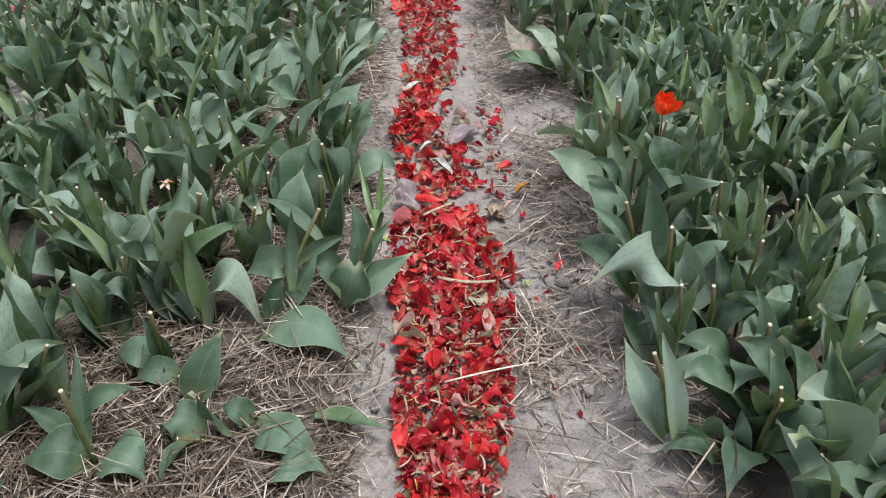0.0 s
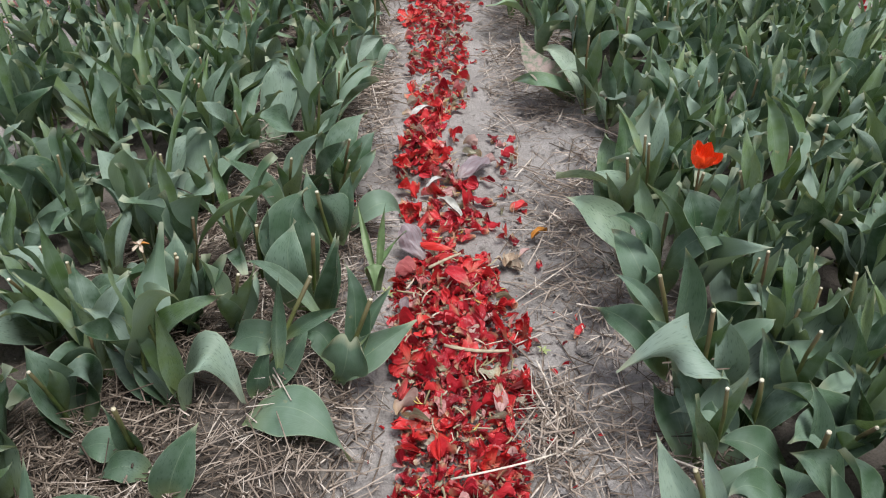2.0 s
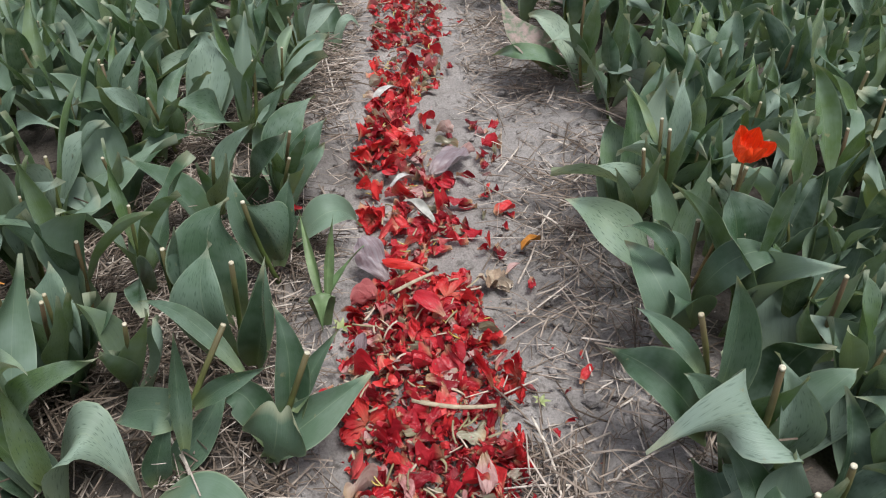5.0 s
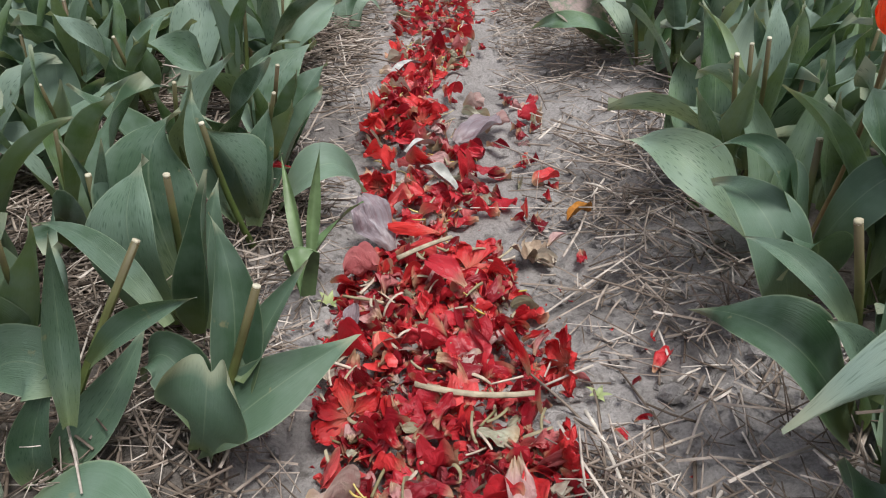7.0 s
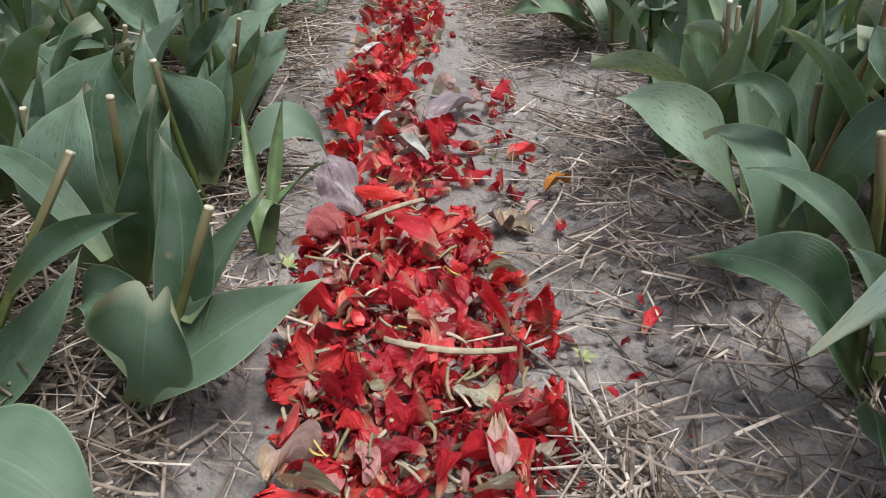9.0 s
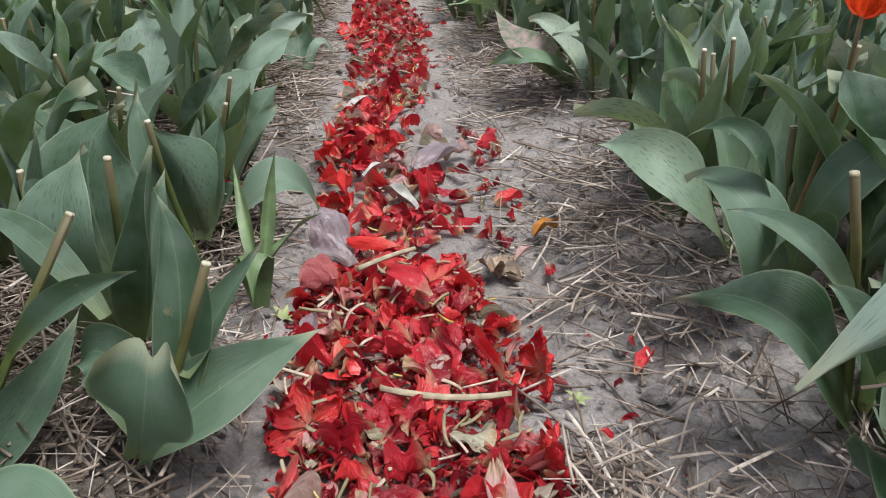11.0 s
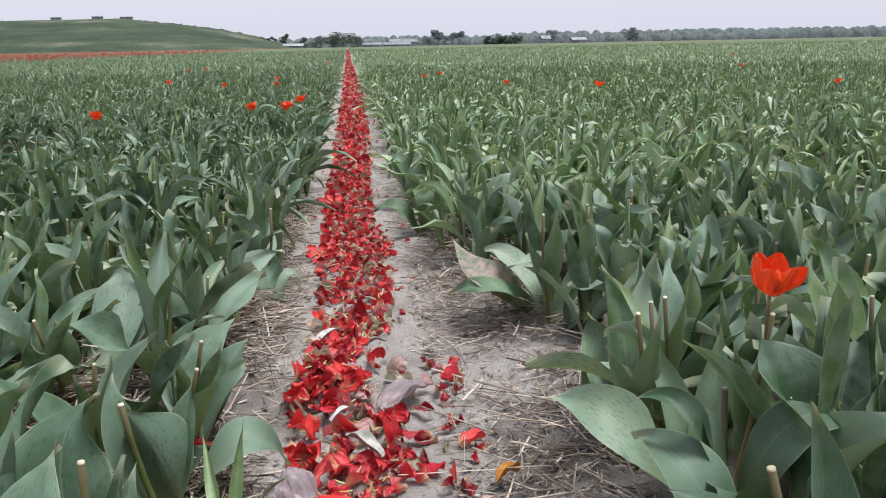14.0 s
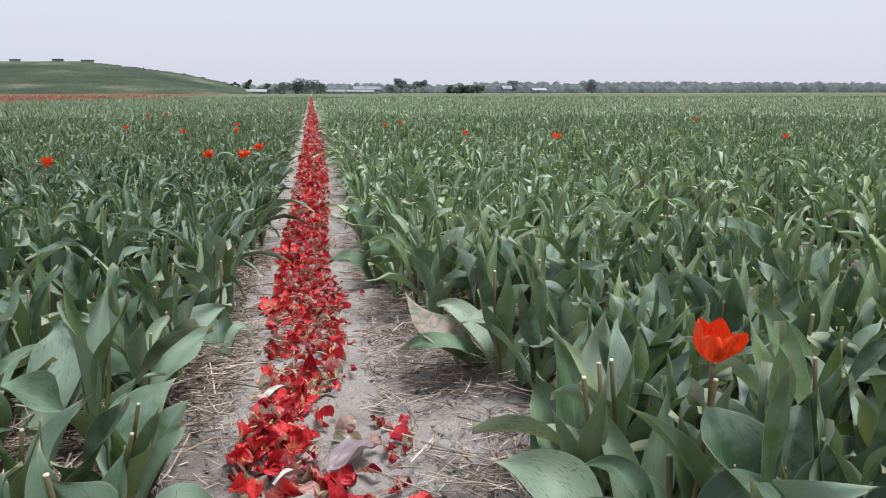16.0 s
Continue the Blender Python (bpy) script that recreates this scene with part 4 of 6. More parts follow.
path_tulip((0.428, 1.192, 0.048), (0.432, 1.238, 0.213), [
    ((0.418, 1.180, 0.055), (0.374, 1.176, 0.166), (0.358, 1.276, 0.150), (0.85, 0.4, 0.35), 0.074, 0.2),
    ((0.408, 1.196, 0.120), (0.376, 1.204, 0.212), (0.338, 1.242, 0.204), (0.3, 0.7, 0.5), 0.032, 0.6),
    ((0.426, 1.186, 0.070), (0.408, 1.150, 0.158), (0.376, 1.136, 0.132), (0.5, -0.5, 0.6), 0.062, 0.4),
    ((0.432, 1.200, 0.110), (0.468, 1.170, 0.214), (0.560, 1.200, 0.168), (-0.1, 0.8, 0.2), 0.054, -0.2),
    ((0.424, 1.200, 0.110), (0.400, 1.218, 0.190), (0.384, 1.258, 0.202), (0.6, 0.5, -0.4), 0.048, 0.4)],
    "grey-green tulip plant with drooping leaves beside the red flower", DIMMED)
path_tulip((0.432, 1.300, 0.048), None, [
    ((0.424, 1.296, 0.056), (0.352, 1.314, 0.150), (0.300, 1.387, 0.145), (0.1, 0.8, 0.55), 0.074, 0.2),
    ((0.430, 1.300, 0.060), (0.425, 1.345, 0.150), (0.395, 1.385, 0.225), (0.9, 0.1, 0.0), 0.050, 0.6),
    ((0.436, 1.302, 0.060), (0.470, 1.335, 0.160), (0.480, 1.350, 0.235), (0.8, -0.4, 0.0), 0.044, 0.6)],
    "tulip plant with a broad leaf lying out over the path", MIXED)
path_tulip((0.530, 0.830, 0.048), (0.520, 0.800, 0.200), [
    ((0.524, 0.826, 0.055), (0.470, 0.840, 0.120), (0.415, 0.860, 0.110), (0.1, 0.9, 0.3), 0.066, 0.2),
    ((0.530, 0.826, 0.060), (0.505, 0.790, 0.130), (0.470, 0.750, 0.110), (0.7, -0.6, 0.2), 0.060, -0.1),
    ((0.532, 0.834, 0.060), (0.540, 0.850, 0.150), (0.520, 0.870, 0.215), (0.9, 0.1, 0.0), 0.052, 0.6),
    ((0.536, 0.832, 0.060), (0.580, 0.830, 0.140), (0.620, 0.850, 0.120), (0.1, 0.9, 0.3), 0.058, 0.3)],
    "grey-green tulip plant with four spread leaves in the bed", DIMMED)
path_tulip((0.500, 0.690, 0.048), (0.488, 0.670, 0.190), [
    ((0.496, 0.686, 0.055), (0.450, 0.650, 0.110), (0.420, 0.600, 0.080), (0.7, -0.6, 0.2), 0.060, 0.1),
    ((0.502, 0.692, 0.060), (0.510, 0.720, 0.150), (0.500, 0.750, 0.205), (0.9, 0.1, 0.0), 0.050, 0.6),
    ((0.504, 0.690, 0.055), (0.545, 0.680, 0.130), (0.590, 0.660, 0.100), (0.2, 0.9, 0.3), 0.062, 0.2),
    ((0.500, 0.684, 0.055), (0.510, 0.630, 0.120), (0.500, 0.575, 0.080), (0.9, 0.1, 0.1), 0.056, 0.1)],
    "grey-green tulip plant with four spread leaves in the bed", DIMMED)
path_tulip((0.480, 0.900, 0.048), (0.465, 0.880, 0.205), [
    ((0.476, 0.896, 0.055), (0.430, 0.905, 0.120), (0.380, 0.925, 0.090), (0.1, 0.9, 0.3), 0.056, 0.2),
    ((0.482, 0.900, 0.060), (0.500, 0.925, 0.150), (0.490, 0.960, 0.220), (0.9, 0.1, 0.0), 0.052, 0.6),
    ((0.482, 0.896, 0.060), (0.520, 0.890, 0.150), (0.560, 0.905, 0.160), (0.1, 0.9, 0.3), 0.054, 0.3)],
    "grey-green tulip plant with cut stem in the bed")
path_tulip((-0.37, 0.912, 0.034), (-0.351, 0.86, 0.189), [
    ((-0.308, 0.837, 0.04), (-0.289, 0.852, 0.094), (-0.262, 0.888, 0.13), (1.0, 0.0, -0.1), 0.064, 0.5),
    ((-0.366, 0.89, 0.06), (-0.401, 0.887, 0.089), (-0.448, 0.896, 0.05), (0.2, 0.6, 0.7), 0.05, 0.1),
    ((-0.338, 0.863, 0.05), (-0.37, 0.861, 0.073), (-0.414, 0.862, 0.04), (0.3, 0.7, 0.4), 0.046, 0.2),
    ((-0.366, 0.903, 0.05), (-0.361, 0.882, 0.116), (-0.378, 0.882, 0.17), (0.9, 0.3, 0.0), 0.036, 0.6)],
    "grey-green tulip plant with a cupped leaf on straw", DIMMED)
path_tulip((-0.203, 0.776, 0.034), (-0.309, 0.739, 0.06), [
    ((-0.284, 0.756, 0.04), (-0.313, 0.765, 0.072), (-0.345, 0.759, 0.045), (0.7, 0.6, 0.3), 0.062, 0.1),
    ((-0.236, 0.758, 0.045), (-0.266, 0.764, 0.091), (-0.292, 0.781, 0.11), (0.6, -0.6, 0.1), 0.058, 0.3),
    ((-0.208, 0.773, 0.05), (-0.158, 0.73, 0.077), (-0.109, 0.719, 0.03), (0.4, 0.8, 0.2), 0.074, -0.1),
    ((-0.212, 0.773, 0.05), (-0.231, 0.775, 0.079), (-0.257, 0.784, 0.07), (0.3, 0.8, 0.3), 0.042, 0.3),
    ((-0.287, 0.741, 0.05), (-0.311, 0.709, 0.06), (-0.326, 0.675, 0.04), (0.8, -0.4, 0.2), 0.026, 0.4)],
    "tulip plant lying flat on the straw beside the petals", DIMMED)
path_tulip((-0.178, 0.675, 0.034), None, [
    ((-0.178, 0.674, 0.036), (-0.142, 0.689, 0.073), (-0.098, 0.69, 0.036), (0.4, 0.8, 0.2), 0.064, -0.1)],
    "single grey-green tulip leaf arching over the straw", DIMMED)
path_tulip((-0.421, 0.723, 0.034), (-0.417, 0.699, 0.203), [
    ((-0.43, 0.732, 0.06), (-0.426, 0.749, 0.138), (-0.423, 0.777, 0.21), (0.9, 0.2, 0.0), 0.03, 0.7),
    ((-0.414, 0.711, 0.045), (-0.369, 0.7, 0.079), (-0.338, 0.675, 0.045), (0.4, 0.8, 0.2), 0.078, -0.1),
    ((-0.423, 0.715, 0.045), (-0.46, 0.706, 0.08), (-0.522, 0.711, 0.05), (0.1, 0.9, 0.3), 0.076, 0.1),
    ((-0.434, 0.745, 0.09), (-0.399, 0.76, 0.131), (-0.36, 0.788, 0.11), (0.1, 0.8, 0.5), 0.032, 0.3),
    ((-0.446, 0.741, 0.06), (-0.477, 0.747, 0.096), (-0.512, 0.751, 0.12), (0.1, 0.8, 0.5), 0.036, 0.4)],
    "broad-leaved grey-green tulip plant with cut stem on straw", DIMMED)
path_tulip((0.389, 0.73, 0.048), (0.344, 0.749, 0.199), [
    ((0.384, 0.726, 0.05), (0.358, 0.786, 0.088), (0.341, 0.87, 0.12), (0.9, 0.3, 0.3), 0.06, 0.5),
    ((0.375, 0.765, 0.12), (0.409, 0.769, 0.156), (0.435, 0.784, 0.18), (0.3, 0.6, 0.5), 0.034, 0.5),
    ((0.392, 0.721, 0.06), (0.378, 0.753, 0.136), (0.365, 0.788, 0.2), (0.9, 0.1, 0.0), 0.044, 0.7),
    ((0.507, 0.745, 0.06), (0.456, 0.765, 0.116), (0.404, 0.769, 0.125), (0.2, 0.8, 0.4), 0.058, 0.2)],
    "grey-green tulip plant with upright leaf beside the soil")
path_tulip((0.458, 0.699, 0.048), None, [
    ((0.456, 0.697, 0.05), (0.396, 0.693, 0.093), (0.349, 0.687, 0.055), (0.55, 0.6, -0.3), 0.082, -0.15),
    ((0.454, 0.713, 0.05), (0.461, 0.703, 0.091), (0.494, 0.68, 0.055), (0.7, -0.5, 0.2), 0.072, -0.1)],
    "broad pale tulip leaves folded down over the bed's edge")



def plant_geometry(seed, leaves=4, tall=1.0, slim=0.0):
    """Bases, tips and forms of the leaves of one cut tulip, round the origin, and its stem's top."""
    rng = np.random.default_rng(seed)
    az = rng.uniform(0, 6.28) + np.arange(leaves) * 2.3 + rng.normal(0, 0.4, leaves)
    order = np.arange(leaves) / max(leaves - 1, 1)
    length = tall * (0.198 - 0.045 * order) * rng.uniform(0.85, 1.15, leaves)
    elev = np.radians(np.clip(47 - 8 * slim + 33 * order + rng.normal(0, 17, leaves), 6, 86))
    z0 = tall * (0.01 + 0.085 * order)
    base = np.stack([0.006 * np.cos(az), 0.006 * np.sin(az), z0], 1)
    tip = base + length[:, None] * np.stack([np.cos(az) * np.cos(elev), np.sin(az) * np.cos(elev), np.sin(elev)], 1)
    width = tall * (0.077 - 0.048 * order) * (1 - 0.42 * slim) * rng.uniform(0.6, 1.2, leaves)
    arch = rng.uniform(0.06, 0.46, leaves) * (1 - 0.5 * order) * (1 + 0.9 * slim)
    cup = rng.uniform(0.25, 0.95, leaves) + 0.45 * slim
    roll = rng.normal(0, 0.8, leaves)
    top = np.array([rng.normal(0, 0.02), rng.normal(0, 0.02), tall * rng.uniform(0.13, 0.185)])
    return base, tip, width, arch, cup, roll, top


def make_plant(seed, label):
    base, tip, width, arch, cup, roll, top = plant_geometry(seed, 5 + seed % 2)
    plant = tagged(new("tulip_plant"), label, "plant", "cut tulips in the beds")
    for k in range(len(base)):
        p, q, uv = blades(base[k], tip[k], width[k], arch[k], cup[k], roll[k], 12, 6, seed=seed * 10 + k, wave=0.20)
        part("leaf", quads_mesh("leaf", p, q, YOUNG if k >= len(base) - 2 else LEAF, uv), plant)
    stem_parts(plant, top, seed=seed)
    return plant


def bed_spots(x0, x1, y0, y1, gap, seed):
    """Uneven plant places in the beds, no two nearer than about the gap."""
    rng = np.random.default_rng(seed)
    nx, ny = max(int((x1 - x0) / gap), 1), max(int((y1 - y0) / gap), 1)
    X, Y = np.meshgrid(x0 + (np.arange(nx) + 0.5) * gap, y0 + (np.arange(ny) + 0.5) * gap)
    return np.stack([X.ravel() + rng.uniform(-0.4, 0.4, X.size) * gap, Y.ravel() + rng.uniform(-0.4, 0.4, X.size) * gap], 1)


def in_bed(p):
    side = np.abs((p[:, 0] - FURROW + GAP / 2) % GAP - GAP / 2)
    return np.where(np.abs(p[:, 0] - FURROW) < 0.6, (p[:, 0] < np.interp(p[:, 1], [2.0, 2.2, 3.2], [-0.17, -0.11, -0.07])) | (p[:, 0] > np.interp(p[:, 1], [2.0, 2.2, 2.6, 3.2], [0.46, 0.34, 0.30, 0.27])), side > 0.15)


CUT_LABEL = "grey-green tulip plant with cut stem in the bed"
kinds = [make_plant(s, CUT_LABEL) for s in range(16)]
near = [(-0.68, 1.75), (-0.68, 1.37), (-0.57, 1.34), (-0.5, 1.27), (-0.37, 1.28), (-0.35, 1.65), (-0.46, 1.46), (0.47, 1.46), (0.65, 1.59), (0.69, 1.51), (0.73, 1.33), (0.8, 1.19), (0.76, 1.21), (0.56, 0.62), (0.66, 0.83), (0.62, 0.87), (0.6, 1.51), (-0.6, 2.25), (-0.41, 2.16), (-0.33, 1.73), (-0.19, 2.06), (0.49, 1.18), (-0.50, 0.60), (-0.14, 2.0), (-0.17, 1.84), (-0.12, 2.27), (-0.23, 1.93), (-0.10, 2.46), (-0.21, 1.72), (0.36, 2.22), (0.40, 2.36)]
wild = np.concatenate([bed_spots(-0.95, -0.1, 0.45, 2.4, 0.104, 1), bed_spots(0.32, 1.15, 0.4, 2.4, 0.088, 2)])
for x, y in wild[in_bed(wild)]:
    if min((x - a) ** 2 + (y - c) ** 2 for a, c in PLACED + near[:31]) > ((0.0046 if x < -0.3 else 0.0060 if y > 1.4 else 0.013) if x < 0.1 else 0.0028) and not (-0.46 < x < -0.1 and y < 1.0) and not (x < 0.45 and 0 < x and y < 0.85) and (x > -0.3 or x < -0.9 or y > 0.7 or x > 0):
        near.append((float(x), float(y)))
# bare strawy gaps between the plants
gaps = ((-0.365, 1.43, 0.080), (-0.33, 1.79, 0.062), (-0.47, 2.03, 0.055), (-0.15, 1.93, 0.055))
near = [(x, y) for x, y in near if all(math.hypot(x - a, y - c) > r for a, c, r in gaps)]
rng = np.random.default_rng(5)
for i, (x, y) in enumerate(near):
    m = pose(x, y, float(ground_height(x, y)) - 0.004, 0, 0, rng.uniform(0, 360)) @ Matrix.Scale(rng.uniform(0.8, 1.08), 4)
    if i < len(kinds):
        kinds[i].matrix_basis = m
    else:
        copy_thing(kinds[i % len(kinds)], Matrix.Identity(4)).matrix_basis = m


def field(name, spots, leaves, nv, nu, tall, seed, stems=True, mat=None):
    """Many tulips joined into one crop."""
    rng = np.random.default_rng(seed)
    kinds_here = [plant_geometry(1000 + seed * 50 + k, leaves, slim=1.0 if seed == 21 else 1.15) for k in range(24)]
    pick = rng.integers(0, 24, len(spots))
    turn = rng.uniform(0, 6.28, len(spots))
    size = tall * rng.uniform(0.82, 1.15, len(spots))
    foot = np.concatenate([spots, ground_height(spots[:, 0], spots[:, 1])[:, None]], 1)

    def placed(v):
        c, s = np.cos(turn)[:, None], np.sin(turn)[:, None]
        out = np.stack([v[..., 0] * c - v[..., 1] * s, v[..., 0] * s + v[..., 1] * c, v[..., 2]], -1)
        return (out * size[:, None, None] + foot[:, None]).reshape(-1, 3)

    g = [np.stack([k[i] for k in kinds_here])[pick] for i in range(7)]
    label = "dense tulip crop with cut stems, its green lightened" if mat else "dense grey-green tulip crop with cut stems"

    def leaf_mesh(who, of, leaf_mat):
        flat = lambda a: a[:, of].reshape(-1)
        p, q, uv = blades(placed(g[0][:, of]), placed(g[1][:, of]), flat(g[2] * size[:, None]), flat(g[3]), flat(g[4]), flat(g[5]), nv, nu, seed=seed, wave=0.20)
        return quads_mesh(who, p, q, leaf_mat, uv)

    crop = tagged(new(name, leaf_mesh(name, slice(0, leaves - 2), mat or LEAF_JOINED)), label, "crop", kind="stuff")
    tagged(part("inner_leaves", leaf_mesh("inner_leaves", slice(leaves - 2, leaves), YOUNG_JOINED), crop), kind="stuff")
    if stems:
        top = placed(g[6][:, None])
        p, q = tubes(foot, top, 0.0045 * tall, 0.0036 * tall, 3, 0.02, 2)
        tagged(part("stems", quads_mesh("stems", p, q, STEM_JOINED), crop), kind="stuff")
        p, q = tubes(top - [0, 0, 0.002], top + [0, 0, 0.002], 0.004 * tall, 0.0036 * tall, 3, 0, 2)
        tagged(part("cut_ends", quads_mesh("cut_ends", p, q, CUT), crop), kind="stuff")
    return crop


def wedge(p, r0, r1):
    """Places between two distances within the broad view over the field."""
    d = np.hypot(p[:, 0] - 0.1, p[:, 1] - 0.5)
    a = np.degrees(np.arctan2(p[:, 0] - 0.1, p[:, 1] - 0.5))
    return (d >= r0) & (d < r1) & (a > -32) & (a < 48)


def keep(p, r0, r1):
    return p[in_bed(p) & wedge(p, r0, r1)]


a = bed_spots(-3.2, 4.6, -0.2, 5.0, 0.086, 11)
a = a[in_bed(a) & ((a[:, 0] < -0.95) | (a[:, 0] > 1.15) | (a[:, 1] > 2.4)) & (np.abs(a[:, 0]) < 0.9 + 0.95 * a[:, 1])]
# right of the path sky brightness is put into a lighter leaf green
for spots, leaves, nv, nu, tall, seed, stems in (
        (a, 6, 6, 3, 0.94, 21, True),
        (keep(bed_spots(-8, 11, 4.9, 13, 0.090, 12), 4.4, 12), 6, 3, 2, 0.88, 22, True),
        (keep(bed_spots(-18, 24, 8, 31, 0.150, 13), 12, 30), 6, 2, 1, 1.0, 23, False),
        (keep(bed_spots(-40, 60, 20, 66, 0.38, 14), 30, 64), 3, 2, 1, 1.3, 24, False)):
    field("tulip_crop", spots[spots[:, 0] < FURROW], leaves, nv, nu, tall, seed, stems, None if seed == 21 else MIXED_JOINED)
    field("tulip_crop", spots[spots[:, 0] > FURROW], leaves, nv, nu, tall, seed, stems, LIT_JOINED)


# the beds go on behind and beside the way: unseen, added partly to block light
b = bed_spots(-4.5, 4.7, -3.4, 2.6, 0.15, 15)
field("tulip_crop", b[in_bed(b) & ((b[:, 1] < -0.75) | ((b[:, 1] < 0.45) & (np.abs(b[:, 0] - 0.1) > 0.66)) | (np.abs(b[:, 0]) > 0.95 + 0.95 * np.maximum(b[:, 1], 0)))], 4, 3, 2, 1.0, 25, False)


# ---- the canopy of the field beyond, too far to tell leaves apart ----
def far_canopy():
    rows = np.concatenate([np.geomspace(58, 300, 70), [330]])
    rng = np.random.default_rng(8)
    X, Z = [], []
    for y in rows:
        X.append(np.concatenate([np.linspace(-1.03 * y, FURROW - 0.20, 110), [FURROW - 0.16, FURROW + 0.16], np.linspace(FURROW + 0.20, 1.27 * y, 130)]))
        z = 0.20 + rng.uniform(-0.07, 0.07, 242) + 0.02 * np.sin(X[-1] * 2 * np.pi / GAP / 4)
        z[110:112] = -0.03
        Z.append(z)
    Y = np.broadcast_to(rows[:, None], (len(rows), 242))
    return np.stack([np.array(X), Y, np.array(Z)], -1).reshape(-1, 3), grid_faces(1, len(rows) - 1, 241)


p, q = far_canopy()
tagged(new("far_crop", quads_mesh("far_crop", p, q, FAR_CROP)), "far green tulip field reaching to the trees", "crop", kind="stuff")


# ---- flowers left standing ----
def flower_petals(holder, size, spread, seed, mat, crumple=0.06):
    """Six cupped petals round a flower's foot; spread 0 shut, 1 flat open."""
    r = random.Random(seed)
    for k in range(6):
        a = k * math.tau / 6 + r.uniform(-0.15, 0.15)
        op = spread * (1.15 if k % 2 else 0.75) + r.uniform(-0.08, 0.08)
        reach, rise = size * (0.30 + 0.75 * op), size * (1.0 - 0.62 * op)
        root = Vector((math.cos(a), math.sin(a), 0)) * size * 0.05
        tip = root + Vector((math.cos(a) * reach, math.sin(a) * reach, rise))
        mid = root + Vector((math.cos(a) * reach * 0.80, math.sin(a) * reach * 0.80, rise * 0.34))
        p, q, uv = blades(root, tip, size * 0.74, 0, 0.65, r.uniform(-0.2, 0.2), 9, 8, "petal", 0.12, seed * 7 + k, bend=mid, crumple=crumple)
        part("petal", quads_mesh("petal", p, q, mat, uv), holder)


def standing_flower(x, y, top, size, spread, seed, lean=(0.0, 0.0)):
    z = float(ground_height(x, y))
    thing = tagged(new("tulip_flower"), "single red tulip in bloom standing above the leaves", "flower", "red tulips left standing")
    thing.location = (x, y, z)
    end = (lean[0], lean[1], top - z)
    p, q = tubes([0, 0, -0.02], end, 0.0025, 0.0019, 8, 0.03, 6, seed)
    part("stem", quads_mesh("stem", p, q, RED_STEM), thing, "thin reddish-brown stem")
    head = part("bloom", None, thing, "open bright red bloom")
    head.location = end
    head.rotation_euler = (random.Random(seed).uniform(-0.2, 0.2), random.Random(seed + 1).uniform(-0.2, 0.2), seed)
    flower_petals(head, size, spread, seed, RED_FLOWER)


standing_flower(0.446, 1.262, 0.309, 0.040, 0.30, 3, (0.016, -0.035))
for k, (x, y) in enumerate([(-0.89, 3.81), (-0.31, 3.97), (-0.16, 3.82), (-0.14, 4.5), (0.85, 7.34), (0.71, 7.24), (1.08, 5.62), (1.47, 4.92), (3.85, 7.99), (6.17, 12.83), (2.95, 5.02), (-1.66, 10.89), (-1.68, 9.87), (-0.76, 6.24), (-1.23, 6.72), (-0.51, 7.5), (-0.4, 6.17), (-0.24, 13.04)]):
    standing_flower(x, y, 0.275 + 0.02 * ((k * 7) % 5) / 4, 0.038 if y < 5 else 0.030, 0.3 + 0.25 * ((k * 5) % 4) / 4, 20 + k)


def flower_specks(count, x0, x1, y0, y1, seed, size):
    """Far flowers of other beds, three petals each, joined."""
    rng = np.random.default_rng(seed)
    x, y = rng.uniform(x0, x1, count), y0 * (y1 / y0) ** rng.uniform(0, 1, count)
    foot = np.repeat(np.stack([x, y, 0.30 + rng.uniform(-0.03, 0.05, count)], 1), 3, 0)
    a = np.tile([0, 2.09, 4.19], count) + np.repeat(rng.uniform(0, 6.28, count), 3)
    scale = size * np.repeat((y / y0) ** 0.45, 3)
    tip = foot + np.stack([np.cos(a) * 0.6, np.sin(a) * 0.6, 1 + 0 * a], 1) * scale[:, None]
    return blades(foot, tip, scale * 0.9, 0, 0.5, 0, 2, 1, "petal", 0.05, seed)


for args in ((5200, -34, -8.5, 22, 75, 71, 0.038), (1800, -90, -14, 60, 300, 73, 0.08), (1600, 115, 400, 140, 330, 72, 0.09)):
    p, q, uv = flower_specks(*args)
    tagged(new("red_tulip_bed", quads_mesh("red_tulip_bed", p, q, PETAL_JOINED, uv)), "far bed of red tulips in full bloom", "flowers", kind="stuff")

def withered_flower(x, y, top, size, seed):
    z = float(ground_height(x, y))
    thing = tagged(new("withered_flower"), "withered brown tulip flower on its upright stem", "flower")
    thing.location = (x, y, z)
    end = (0.004, -0.006, top - z)
    p, q = tubes([0, 0, -0.01], end, 0.0026, 0.0020, 8, 0.02, 5, seed)
    part("stem", quads_mesh("stem", p, q, STEM), thing)
    r = random.Random(seed)
    for k in range(6):
        a = k * 1.05 + r.uniform(-0.2, 0.2)
        tip = (end[0] + math.cos(a) * size, end[1] + math.sin(a) * size, end[2] + size * r.uniform(-0.25, 0.3))
        p, q, uv = blades(end, tip, size * 0.55, 0.25, 0.8, r.uniform(-0.8, 0.8), 6, 4, "petal", 0.1, seed + k)
        part("petal", quads_mesh("petal", p, q, ORANGE if k == 0 else HUSK, uv), thing, "dry brown petal")


withered_flower(-0.392, 1.150, 0.226, 0.014, 5)

# ---- petals on the path ----
EDGE_Y = [0.3, 0.69, 0.80, 0.92, 1.02, 1.13, 1.18, 1.30, 1.36, 1.40, 1.44, 1.50, 1.60, 1.69, 1.75, 1.81, 1.89, 2.01, 2.30, 2.67, 2.94, 3.63, 5.4, 8.2, 13.0, 30.0, 130.0]
